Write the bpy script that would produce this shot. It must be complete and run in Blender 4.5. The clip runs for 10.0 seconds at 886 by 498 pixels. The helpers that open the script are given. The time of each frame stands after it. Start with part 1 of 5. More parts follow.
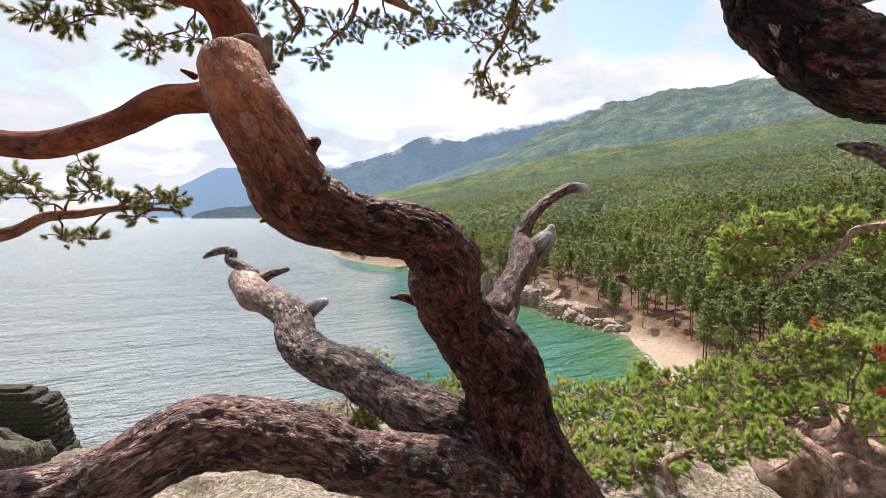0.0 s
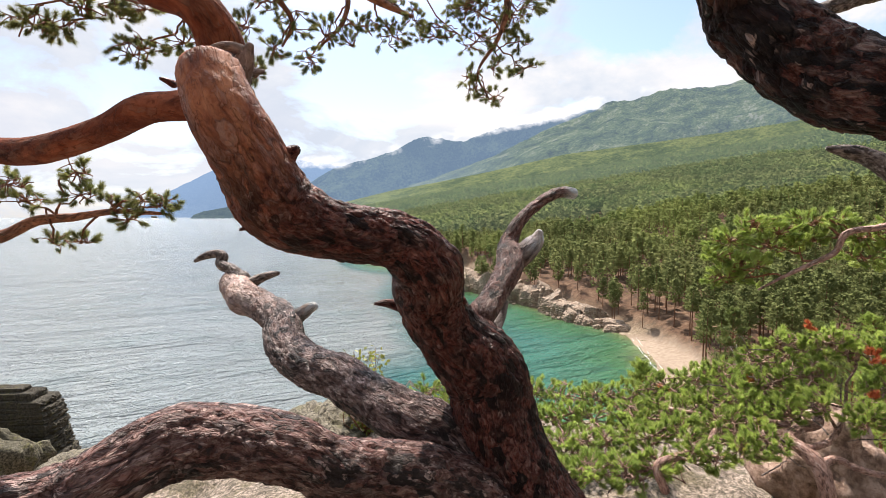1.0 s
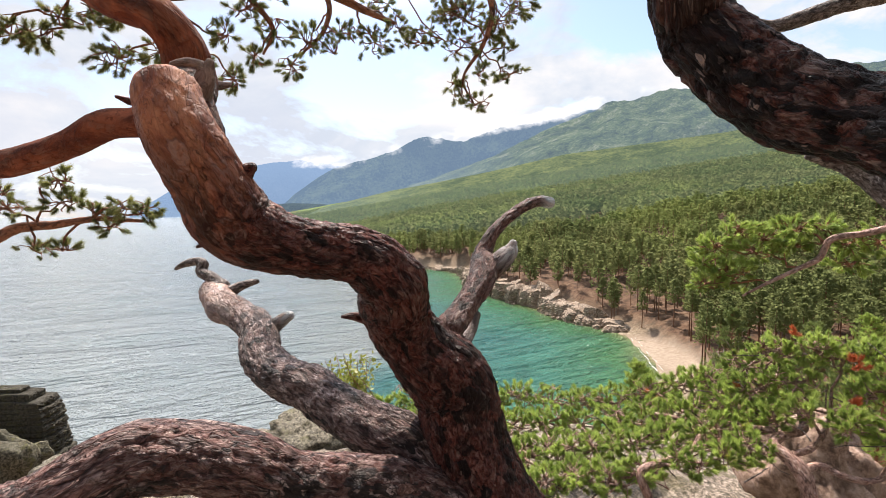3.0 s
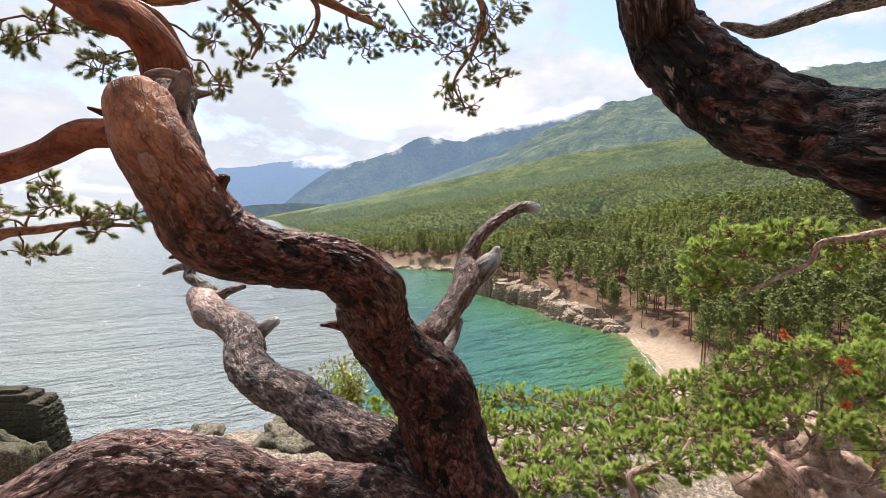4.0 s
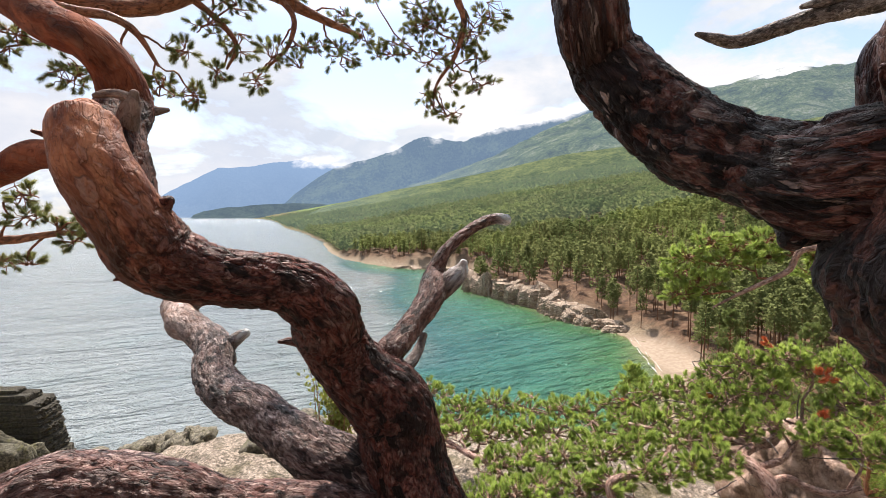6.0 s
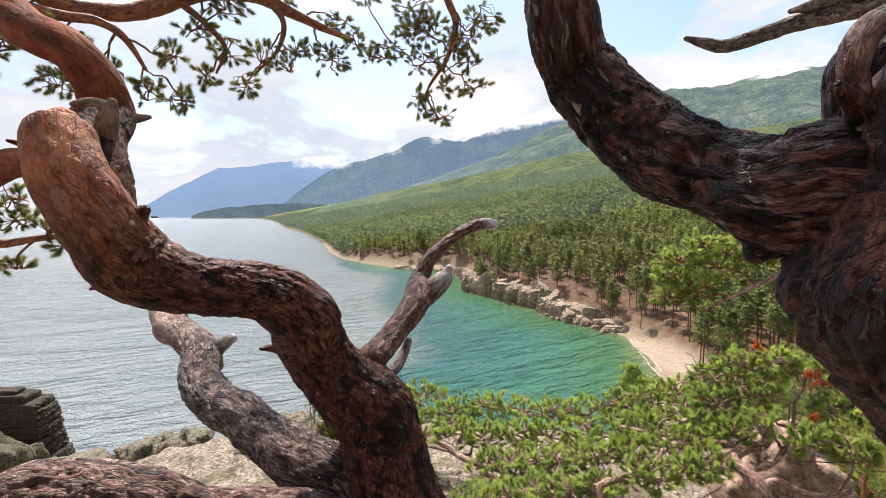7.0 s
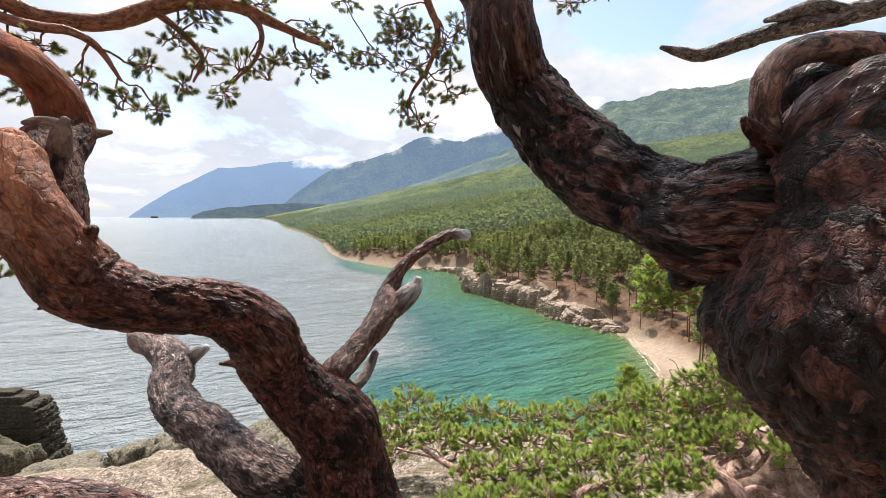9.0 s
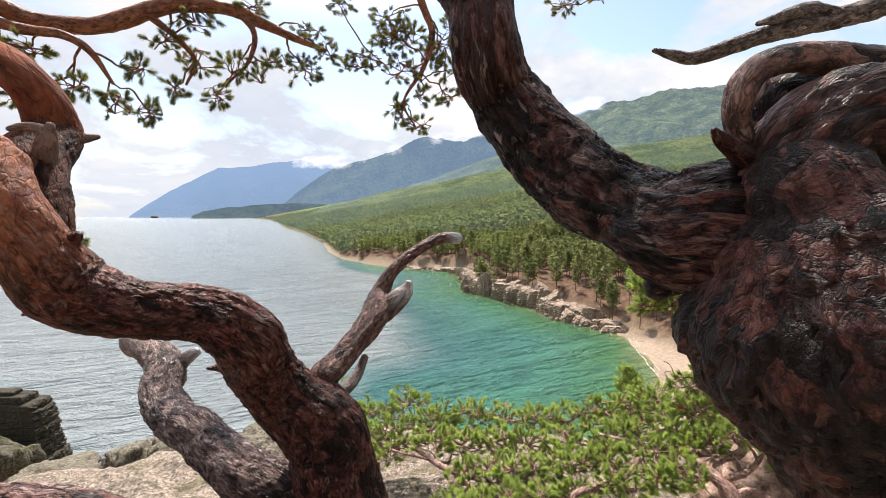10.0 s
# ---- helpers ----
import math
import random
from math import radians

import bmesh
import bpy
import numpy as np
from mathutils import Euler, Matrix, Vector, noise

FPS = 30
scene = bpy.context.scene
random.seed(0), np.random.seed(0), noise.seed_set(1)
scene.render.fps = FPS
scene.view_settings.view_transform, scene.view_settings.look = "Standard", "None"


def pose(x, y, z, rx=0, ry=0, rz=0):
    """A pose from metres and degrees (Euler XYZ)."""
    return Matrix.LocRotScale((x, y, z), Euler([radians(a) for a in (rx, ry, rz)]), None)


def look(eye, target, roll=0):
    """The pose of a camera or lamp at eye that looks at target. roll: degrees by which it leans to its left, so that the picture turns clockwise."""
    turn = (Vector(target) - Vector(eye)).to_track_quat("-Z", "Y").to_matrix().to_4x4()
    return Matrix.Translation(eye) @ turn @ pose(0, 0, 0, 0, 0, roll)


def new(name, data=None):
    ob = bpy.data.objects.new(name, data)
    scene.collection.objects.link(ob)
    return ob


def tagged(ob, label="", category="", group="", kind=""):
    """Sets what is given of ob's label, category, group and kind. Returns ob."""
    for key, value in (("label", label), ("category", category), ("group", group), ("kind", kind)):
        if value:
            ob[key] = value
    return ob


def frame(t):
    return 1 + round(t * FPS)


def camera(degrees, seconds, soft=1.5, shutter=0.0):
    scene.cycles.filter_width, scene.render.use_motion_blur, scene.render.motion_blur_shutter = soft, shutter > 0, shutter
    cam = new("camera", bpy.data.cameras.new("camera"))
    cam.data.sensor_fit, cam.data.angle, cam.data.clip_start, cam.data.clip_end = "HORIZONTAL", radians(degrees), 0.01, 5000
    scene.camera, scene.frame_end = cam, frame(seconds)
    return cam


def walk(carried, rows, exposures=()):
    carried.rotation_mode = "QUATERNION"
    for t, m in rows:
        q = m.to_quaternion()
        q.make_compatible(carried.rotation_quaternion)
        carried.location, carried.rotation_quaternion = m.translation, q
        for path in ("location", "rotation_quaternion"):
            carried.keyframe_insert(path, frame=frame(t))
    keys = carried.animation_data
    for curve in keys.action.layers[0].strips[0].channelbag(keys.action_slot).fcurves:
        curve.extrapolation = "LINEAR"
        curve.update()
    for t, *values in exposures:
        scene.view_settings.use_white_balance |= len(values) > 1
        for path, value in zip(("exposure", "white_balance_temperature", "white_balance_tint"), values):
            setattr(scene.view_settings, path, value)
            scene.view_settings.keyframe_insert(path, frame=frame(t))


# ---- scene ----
cam = camera(85.3, 10.0, soft=0.8)
EYE, TILT = 30.0, -4.2      # eye over the lake, and the lens tipped slightly down
# a slider that climbs to the right; seconds, right, ahead, up
ROWS = [
    (0.0, 0.0000, 0.0, 0.0000), (0.5, 0.0213, -0.0004, 0.0084), (1.0, 0.0560, -0.0011, 0.0220),
    (1.5, 0.0886, -0.0017, 0.0349), (2.0, 0.1191, -0.0023, 0.0467), (3.5, 0.2078, -0.0039, 0.0822),
    (4.0, 0.2485, -0.0047, 0.0984), (4.5, 0.2888, -0.0055, 0.1146), (5.0, 0.3246, -0.0062, 0.1290),
    (5.5, 0.3643, -0.0069, 0.1444), (7.0, 0.4676, -0.0089, 0.1837), (7.5, 0.5013, -0.0095, 0.1960),
    (8.0, 0.5382, -0.0102, 0.2098), (8.5, 0.5781, -0.0110, 0.2251), (9.0, 0.6106, -0.0116, 0.2374),
    (9.5, 0.6377, -0.0121, 0.2476), (10.0, 0.6554, -0.0124, 0.2547),
]
walk(cam, [(t, pose(0, 0, EYE, TILT, 0, 0) @ pose(x, y, z, 90, 0, 0)) for t, x, y, z in ROWS], [(0.0, 0.84, 6660, 14.5), (10.0, 0.84, 6660, 14.5)])

# ---- daylight: a high sun ahead on the left, through broken cloud ----
SUN_EL, SUN_AZ = 57.0, -14.0
sun = new("sun", bpy.data.lights.new("sun", "SUN"))
sun.data.energy, sun.data.angle, sun.data.color = 4.8, radians(1.0), (1.0, 0.93, 0.82)
sun.matrix_world = look((40 * math.sin(radians(SUN_AZ)), 40 * math.cos(radians(SUN_AZ)), 40 * math.tan(radians(SUN_EL))), (0, 0, 0))


class Nodes:
    """Short hand for a node tree."""

    def __init__(self, tree):
        self.tree = tree
        tree.nodes.clear()

    def add(self, node_type, **values):
        n = self.tree.nodes.new(node_type)
        for key, v in values.items():
            if key == "op":
                n.operation = v
            elif key == "mode":
                n.blend_type = v
            elif key == "kind":
                n.data_type = v
            elif key == "attribute":
                n.attribute_name = v
            elif key == "feature":
                n.feature = v
        return n

    def wire(self, a, b):
        self.tree.links.new(a, b)

    def put(self, node, name, v):
        s = node.inputs[name]
        if isinstance(v, bpy.types.NodeSocket):
            self.wire(v, s)
        else:
            s.default_value = v

    def coords(self, scale=(1, 1, 1)):
        c = self.add("ShaderNodeTexCoord")
        m = self.add("ShaderNodeMapping")
        self.wire(c.outputs["Object"], m.inputs["Vector"])
        m.inputs["Scale"].default_value = scale
        return m.outputs["Vector"]

    def noise(self, vec, scale, detail=4.0, rough=0.55, twist=0.0):
        n = self.add("ShaderNodeTexNoise")
        if vec is not None:
            self.wire(vec, n.inputs["Vector"])
        for key, v in (("Scale", scale), ("Detail", detail), ("Roughness", rough), ("Distortion", twist)):
            n.inputs[key].default_value = v
        return n.outputs["Fac"]

    def cells(self, vec, scale, feature="F1"):
        n = self.add("ShaderNodeTexVoronoi", feature=feature)
        self.wire(vec, n.inputs["Vector"])
        n.inputs["Scale"].default_value = scale
        return n

    def ramp(self, fac, stops):
        n = self.add("ShaderNodeValToRGB")
        self.wire(fac, n.inputs["Fac"])
        e = n.color_ramp.elements
        while len(e) < len(stops):
            e.new(0.5)
        for el, (p, c) in zip(e, stops):
            el.position, el.color = p, (*c, 1) if len(c) == 3 else c
        return n.outputs["Color"]

    def grey(self, fac, lo, hi, a=0.0, b=1.0):
        n = self.add("ShaderNodeMapRange")
        self.put(n, "Value", fac)
        for key, v in (("From Min", lo), ("From Max", hi), ("To Min", a), ("To Max", b)):
            n.inputs[key].default_value = v
        return n.outputs["Result"]

    def mix(self, fac, a, b, mode="MIX"):
        n = self.add("ShaderNodeMix", kind="RGBA", mode=mode)
        self.put(n, 0, fac)
        for i, v in ((6, a), (7, b)):
            self.put(n, i, v if isinstance(v, bpy.types.NodeSocket) else (*v, 1))
        return n.outputs[2]

    def math(self, op, a, b=0.0):
        n = self.add("ShaderNodeMath", op=op)
        self.put(n, 0, a)
        self.put(n, 1, b)
        return n.outputs[0]

    def attr(self, name):
        return self.add("ShaderNodeAttribute", attribute=name).outputs["Fac"]

    def bump(self, height, strength, distance, normal=None):
        n = self.add("ShaderNodeBump")
        self.put(n, "Height", height)
        n.inputs["Strength"].default_value, n.inputs["Distance"].default_value = strength, distance
        if normal is not None:
            self.wire(normal, n.inputs["Normal"])
        return n.outputs["Normal"]

    def surface(self, colour, rough, normal=None, specular=0.5, **more):
        n = self.add("ShaderNodeBsdfPrincipled")
        self.put(n, "Base Color", colour if isinstance(colour, bpy.types.NodeSocket) else (*colour, 1))
        self.put(n, "Roughness", rough)
        self.put(n, "Specular IOR Level", specular)
        for key, v in more.items():
            self.put(n, key.replace("_", " "), v)
        if normal is not None:
            self.wire(normal, n.inputs["Normal"])
        self.done(n.outputs[0])
        return n

    def done(self, shader):
        o = self.add("ShaderNodeOutputMaterial")
        self.wire(shader, o.inputs["Surface"])


def material(name):
    m = bpy.data.materials.new(name)
    m.use_nodes = True
    return m, Nodes(m.node_tree)


def build_world():
    w = bpy.data.worlds.new("world")
    scene.world = w
    w.use_nodes = True
    n = Nodes(w.node_tree)
    sky = n.add("ShaderNodeTexSky")
    sky.sky_type, sky.sun_disc = "NISHITA", False
    sky.sun_elevation, sky.sun_rotation = radians(SUN_EL), radians(SUN_AZ)
    blue = n.mix(1.0, sky.outputs[0], (0.115, 0.118, 0.122), "MULTIPLY")
    way = n.add("ShaderNodeTexCoord").outputs["Generated"]
    flat = n.add("ShaderNodeMapping")
    n.wire(way, flat.inputs["Vector"])
    flat.inputs["Scale"].default_value = (1.0, 1.0, 2.2)
    puff = n.noise(flat.outputs[0], 4.0, 8.0, 0.62, 0.4)
    # gaps of blue between the clouds: direction (right, ahead, up), reach
    gap = None
    for d, reach, weight in (((0.34, 0.88, 0.38), 0.13, 1.0), ((-0.03, 0.88, 0.43), 0.20, 1.1), ((-0.17, 0.93, 0.30), 0.18, 1.0), ((0.75, 0.45, 0.55), 0.2, 1.0), ((0.2, -0.6, 0.8), 0.5, 1.0)):
        far = n.add("ShaderNodeVectorMath", op="DISTANCE")
        n.wire(way, far.inputs[0])
        far.inputs[1].default_value = Vector(d).normalized()
        g = n.grey(far.outputs["Value"], reach, 0.0)
        g = n.math("MULTIPLY", g, weight)
        gap = g if gap is None else n.math("MAXIMUM", gap, g)
    cover = n.math("SUBTRACT", n.grey(puff, 0.36, 0.64, 0.10, 1.25), n.math("MULTIPLY", gap, 1.7))
    cover = n.grey(cover, 0.0, 0.62)
    shade = n.noise(flat.outputs[0], 3.3, 8.0, 0.60, 0.5)
    cloud = n.ramp(shade, [(0.38, (0.395, 0.450, 0.510)), (0.50, (0.470, 0.508, 0.545)), (0.58, (0.535, 0.552, 0.566)), (0.68, (0.585, 0.583, 0.578))])
    # thin grey-blue veils low over the lake
    veil = None
    for d, reach in (((-0.36, 0.92, 0.17), 0.27), ((-0.72, 0.68, 0.16), 0.30), ((-0.30, 0.80, 0.52), 0.16)):
        far = n.add("ShaderNodeVectorMath", op="DISTANCE")
        n.wire(way, far.inputs[0])
        far.inputs[1].default_value = Vector(d).normalized()
        g = n.grey(far.outputs["Value"], reach, reach * 0.2)
        veil = g if veil is None else n.math("MAXIMUM", veil, g)
    cloud = n.mix(n.math("MULTIPLY", veil, n.grey(puff, 0.68, 0.42, 0.15, 0.95)), cloud, (0.385, 0.430, 0.50))
    out = n.mix(cover, blue, cloud)
    # unseen sky away from the sun is dimmed, to darken bark facing the eye
    turn = n.add("ShaderNodeSeparateXYZ")
    n.wire(way, turn.inputs[0])
    dim = n.grey(turn.outputs["Y"], -0.6, 0.4, 0.62, 1.0)
    # cloud shines through towards the sun
    sunward = n.add("ShaderNodeVectorMath", op="DOT_PRODUCT")
    n.wire(way, sunward.inputs[0])
    e, z = radians(SUN_EL), radians(SUN_AZ)
    sunward.inputs[1].default_value = (math.cos(e) * math.sin(z), math.cos(e) * math.cos(z), math.sin(e))
    glow = n.math("POWER", n.grey(sunward.outputs["Value"], 0.80, 1.0), 1.3)
    level = n.math("MULTIPLY", dim, n.math("ADD", 1.0, n.math("MULTIPLY", glow, 5.0)))
    gain = n.add("ShaderNodeCombineColor")
    for k in range(3):
        n.wire(level, gain.inputs[k])
    out = n.mix(1.0, out, gain.outputs[0], "MULTIPLY")
    back = n.add("ShaderNodeBackground")
    n.wire(out, back.inputs["Color"])
    back.inputs["Strength"].default_value = 1.0
    o = n.add("ShaderNodeOutputWorld")
    n.wire(back.outputs[0], o.inputs["Surface"])


build_world()

# ---- numbers: smooth noise and cells on arrays ----


def hashed(i, j, k, seed):
    with np.errstate(over="ignore"):
        h = (i.astype(np.uint32) * np.uint32(374761393)) ^ (j.astype(np.uint32) * np.uint32(668265263)) ^ (k.astype(np.uint32) * np.uint32(2147483647 - 58)) ^ np.uint32(seed * 7919 + 13)
        h = (h ^ (h >> np.uint32(13))) * np.uint32(1274126177)
        h = (h ^ (h >> np.uint32(16))) * np.uint32(2246822519)
        h = h ^ (h >> np.uint32(15))
    return (h & np.uint32(0xFFFFFF)).astype(np.float64) / 16777216.0


def value_noise(p, seed=0):
    """Noise in -1..1 at the points p (n, 3)."""
    c = np.floor(p).astype(np.int64)
    u = p - c
    u = u * u * (3 - 2 * u)
    total = np.zeros(len(p))
    for a in (0, 1):
        for b in (0, 1):
            for d in (0, 1):
                wgt = (u[:, 0] if a else 1 - u[:, 0]) * (u[:, 1] if b else 1 - u[:, 1]) * (u[:, 2] if d else 1 - u[:, 2])
                total += wgt * hashed(c[:, 0] + a, c[:, 1] + b, c[:, 2] + d, seed)
    return total * 2 - 1


def fractal(p, octaves=4, seed=0, gain=0.5):
    out, amp = np.zeros(len(p)), 1.0
    for o in range(octaves):
        out += amp * value_noise(p * 2.0 ** o + 17.3 * o, seed + o)
        amp *= gain
    return out


def cell_noise(p, seed=0):
    """Nearest and second distance to the cells' points, and a number for each cell."""
    c = np.floor(p).astype(np.int64)
    f1, f2, who = np.full(len(p), 9.0), np.full(len(p), 9.0), np.zeros(len(p))
    for a in (-1, 0, 1):
        for b in (-1, 0, 1):
            for d in (-1, 0, 1):
                i, j, k = c[:, 0] + a, c[:, 1] + b, c[:, 2] + d
                q = np.stack([i + hashed(i, j, k, seed), j + hashed(i, j, k, seed + 1), k + hashed(i, j, k, seed + 2)], 1)
                r = np.linalg.norm(p - q, axis=1)
                near = r < f1
                f2 = np.where(near, f1, np.minimum(f2, r))
                who = np.where(near, hashed(i, j, k, seed + 3), who)
                f1 = np.where(near, r, f1)
    return f1, f2, who


def smooth(x, a, b):
    u = np.clip((x - a) / (b - a), 0, 1)
    return u * u * (3 - 2 * u)


def mesh_of(name, verts, faces, mat=None, shaded=True, layers=()):
    """A mesh from arrays: faces (n, 3) or (n, 4); layers: names and numbers for each vertex."""
    verts, faces = np.asarray(verts, float), np.asarray(faces, np.int32)
    me = bpy.data.meshes.new(name)
    me.vertices.add(len(verts))
    me.vertices.foreach_set("co", verts.ravel())
    k = faces.shape[1]
    me.loops.add(faces.size)
    me.loops.foreach_set("vertex_index", faces.ravel())
    me.polygons.add(len(faces))
    me.polygons.foreach_set("loop_start", np.arange(0, faces.size, k, dtype=np.int32))
    me.polygons.foreach_set("loop_total", np.full(len(faces), k, np.int32))
    me.polygons.foreach_set("use_smooth", np.full(len(faces), shaded, bool))
    me.update(calc_edges=True)
    me.validate()
    for key, v in layers:
        v = np.asarray(v, np.float32)
        a = me.attributes.new(key, "FLOAT" if v.ndim == 1 else "FLOAT_VECTOR", "POINT")
        a.data.foreach_set("value" if v.ndim == 1 else "vector", v.ravel())
    if mat:
        me.materials.append(mat)
    return me


def part(name, me, parent=None, label=""):
    ob = new(name, me)
    if parent:
        ob.parent = parent
    if label:
        tagged(ob, label)
    return ob


def empty(name, at=(0, 0, 0)):
    ob = new(name)
    ob.location = at
    ob.empty_display_size = 0.1
    return ob

# ---- materials ----


def bark_material(name, plate, under, dark, grey, young=None, rough=0.50, flake=0.013, relief=0.010, pale_by=0.9, gloom=0.52, sheen=0.4, chips=0.80, mottle=0.3, joint=1.0):
    """Scaly bark: flakes along the limb, thin dark joints, pale chips, broad dark patches; young: the papery colour
    higher up.
    """
    m, n = material(name)
    w = n.add("ShaderNodeAttribute", attribute="bark").outputs["Vector"]

    def pushed(vec, scale, detail, amount):
        t = n.add("ShaderNodeTexNoise")
        n.wire(vec, t.inputs["Vector"])
        t.inputs["Scale"].default_value, t.inputs["Detail"].default_value = scale, detail
        k = n.add("ShaderNodeVectorMath", op="MULTIPLY_ADD")
        n.wire(t.outputs["Color"], k.inputs[0])
        k.inputs[1].default_value = amount
        n.wire(vec, k.inputs[2])
        return k.outputs[0]

    v = pushed(w, 26.0, 4.0, (0.05, 0.05, 0.03))
    v = pushed(v, 130.0, 3.0, (0.011, 0.011, 0.008))

    def scales(vec, scale):
        """Joint distance, a number for each scale, and the slope of a scale that lifts at one end."""
        e = n.cells(vec, scale, "DISTANCE_TO_EDGE").outputs["Distance"]
        c = n.cells(vec, scale)
        k = n.add("ShaderNodeSeparateColor")
        n.wire(c.outputs["Color"], k.inputs[0])
        d = n.add("ShaderNodeVectorMath", op="SUBTRACT")
        n.wire(vec, d.inputs[0])
        n.wire(c.outputs["Position"], d.inputs[1])
        z = n.add("ShaderNodeSeparateXYZ")
        n.wire(d.outputs[0], z.inputs[0])
        return e, k.outputs[0], k.outputs[1], n.math("MULTIPLY", z.outputs["Z"], scale)

    edge, each, odd, lift = scales(v, 1 / flake)
    edge2, each2, odd2, lift2 = scales(v, 0.42 / flake)
    streak = n.noise(v, 60.0, 5.0, 0.66, 0.5)
    grain = n.noise(v, 260.0, 4.0, 0.7)
    patch_noise = n.noise(w, 6.5, 5.0, 0.60, 0.6)
    broad = n.noise(w, 15.0, 5.0, 0.62, 0.8)
    col = n.mix(n.grey(n.math("ADD", n.math("MULTIPLY", broad, 0.75), n.math("MULTIPLY", each2, 0.25)), 0.40, 0.62), plate, under)
    col = n.mix(n.grey(streak, 0.46, 0.68, 0.0, 0.5), col, grey)
    # broad dark patches, ragged along the scales
    dark_patch = n.grey(n.math("ADD", n.math("MULTIPLY", patch_noise, 0.8), n.math("MULTIPLY", each2, 0.2)), gloom, gloom + 0.09, 0.0, 0.88)
    deep = n.math("MAXIMUM", dark_patch, n.math("MULTIPLY", n.grey(edge2, 0.08, 0.0), n.grey(broad, 0.42, 0.60, 0.15 * joint, 0.7 * joint)))
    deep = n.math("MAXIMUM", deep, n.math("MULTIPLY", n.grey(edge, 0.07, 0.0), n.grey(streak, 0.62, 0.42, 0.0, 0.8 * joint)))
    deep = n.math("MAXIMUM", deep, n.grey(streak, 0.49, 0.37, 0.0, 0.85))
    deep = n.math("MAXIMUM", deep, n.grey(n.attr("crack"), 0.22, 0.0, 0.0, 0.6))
    # pale weathered chips
    chip = n.math("MULTIPLY", n.grey(odd, chips, chips + 0.06), n.grey(n.noise(w, 19.0, 4.0, 0.6), 0.42, 0.58, 0.15, 1.0))
    chip = n.math("MULTIPLY", n.math("MULTIPLY", chip, n.grey(edge, 0.03, 0.10)), n.grey(streak, 0.40, 0.58))
    if young:
        up = n.math("MULTIPLY", n.attr("young"), n.grey(n.noise(w, 9.0, 5.0, 0.65), 0.28, 0.52, 0.30, 1.0))
        skin = n.mix(n.grey(n.noise(v, 12.0, 6.0, 0.62, 0.8), 0.40, 0.62), (young[0] * 0.60, young[1] * 0.50, young[2] * 0.45), (min(young[0] * 1.15, 0.8), young[1] * 1.35, young[2] * 1.5))
        skin = n.mix(n.grey(n.noise(w, 11.0, 6.0, 0.66, 0.5), 0.49, 0.60, 0.0, mottle), skin, (young[0] * 0.36, young[1] * 0.34, young[2] * 0.46))
        peel = n.math("MULTIPLY", n.grey(odd2, 0.70, 0.74), n.grey(edge2, 0.02, 0.06))
        skin = n.mix(n.math("MULTIPLY", peel, n.grey(streak, 0.40, 0.62, 0.0, 0.5)), skin, grey)
        skin = n.mix(n.grey(streak, 0.42, 0.34, 0.0, 0.6), skin, (young[0] * 0.22, young[1] * 0.18, young[2] * 0.18))
        skin = n.mix(n.math("MULTIPLY", n.grey(edge2, 0.03, 0.0, 0.0, 0.22 * joint), n.grey(streak, 0.56, 0.42)), skin, (young[0] * 0.25, young[1] * 0.2, young[2] * 0.2))
        col = n.mix(up, col, skin)
        calm = n.grey(up, 0.0, 1.0, 1.0, 0.16)
        deep = n.math("MULTIPLY", deep, calm)
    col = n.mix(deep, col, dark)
    col = n.mix(n.math("MULTIPLY", chip, n.math("MULTIPLY", calm, pale_by) if young else pale_by), col, grey)
    h = n.math("ADD", n.math("MULTIPLY", n.grey(edge, 0.0, 0.09), 0.4), n.math("ADD", n.math("MULTIPLY", each, 0.6), n.math("MULTIPLY", lift, 0.55)))
    h = n.math("ADD", h, n.math("ADD", n.math("MULTIPLY", n.grey(edge2, 0.0, 0.09), 0.8), n.math("ADD", n.math("MULTIPLY", each2, 1.0), n.math("MULTIPLY", lift2, 1.0))))
    h = n.math("ADD", h, n.math("ADD", n.math("MULTIPLY", streak, 1.1), n.math("MULTIPLY", grain, 0.18)))
    if young:
        h = n.math("ADD", n.math("MULTIPLY", h, calm), n.math("MULTIPLY", n.math("MULTIPLY", peel, up), 0.8))
    gloss = n.grey(grain, 0.3, 0.7, rough - 0.10, rough + 0.16)
    n.surface(col, n.math("ADD", gloss, n.math("MULTIPLY", up, 0.22)) if young else gloss, n.bump(h, 1.0, relief), sheen)
    return m


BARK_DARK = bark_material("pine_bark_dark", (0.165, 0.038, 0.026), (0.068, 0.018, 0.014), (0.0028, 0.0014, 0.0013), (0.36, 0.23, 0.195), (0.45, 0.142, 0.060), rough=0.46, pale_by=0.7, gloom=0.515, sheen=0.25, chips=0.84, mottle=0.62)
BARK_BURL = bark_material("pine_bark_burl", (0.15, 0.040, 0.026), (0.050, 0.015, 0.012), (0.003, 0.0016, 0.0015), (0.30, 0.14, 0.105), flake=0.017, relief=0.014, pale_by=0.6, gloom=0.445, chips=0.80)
# paler copy for the rolled lip: its sunlit look is put into the colour
BARK_SUNLIT = bark_material("pine_bark_sunlit", (0.27, 0.110, 0.076), (0.14, 0.054, 0.038), (0.005, 0.0025, 0.002), (0.50, 0.33, 0.26), flake=0.011, gloom=0.54)
BARK_LOW = bark_material("pine_bark_flaking", (0.165, 0.058, 0.044), (0.080, 0.029, 0.023), (0.005, 0.0025, 0.002), (0.58, 0.42, 0.37), (0.42, 0.165, 0.098), flake=0.012, gloom=0.51, chips=0.70, joint=0.4)
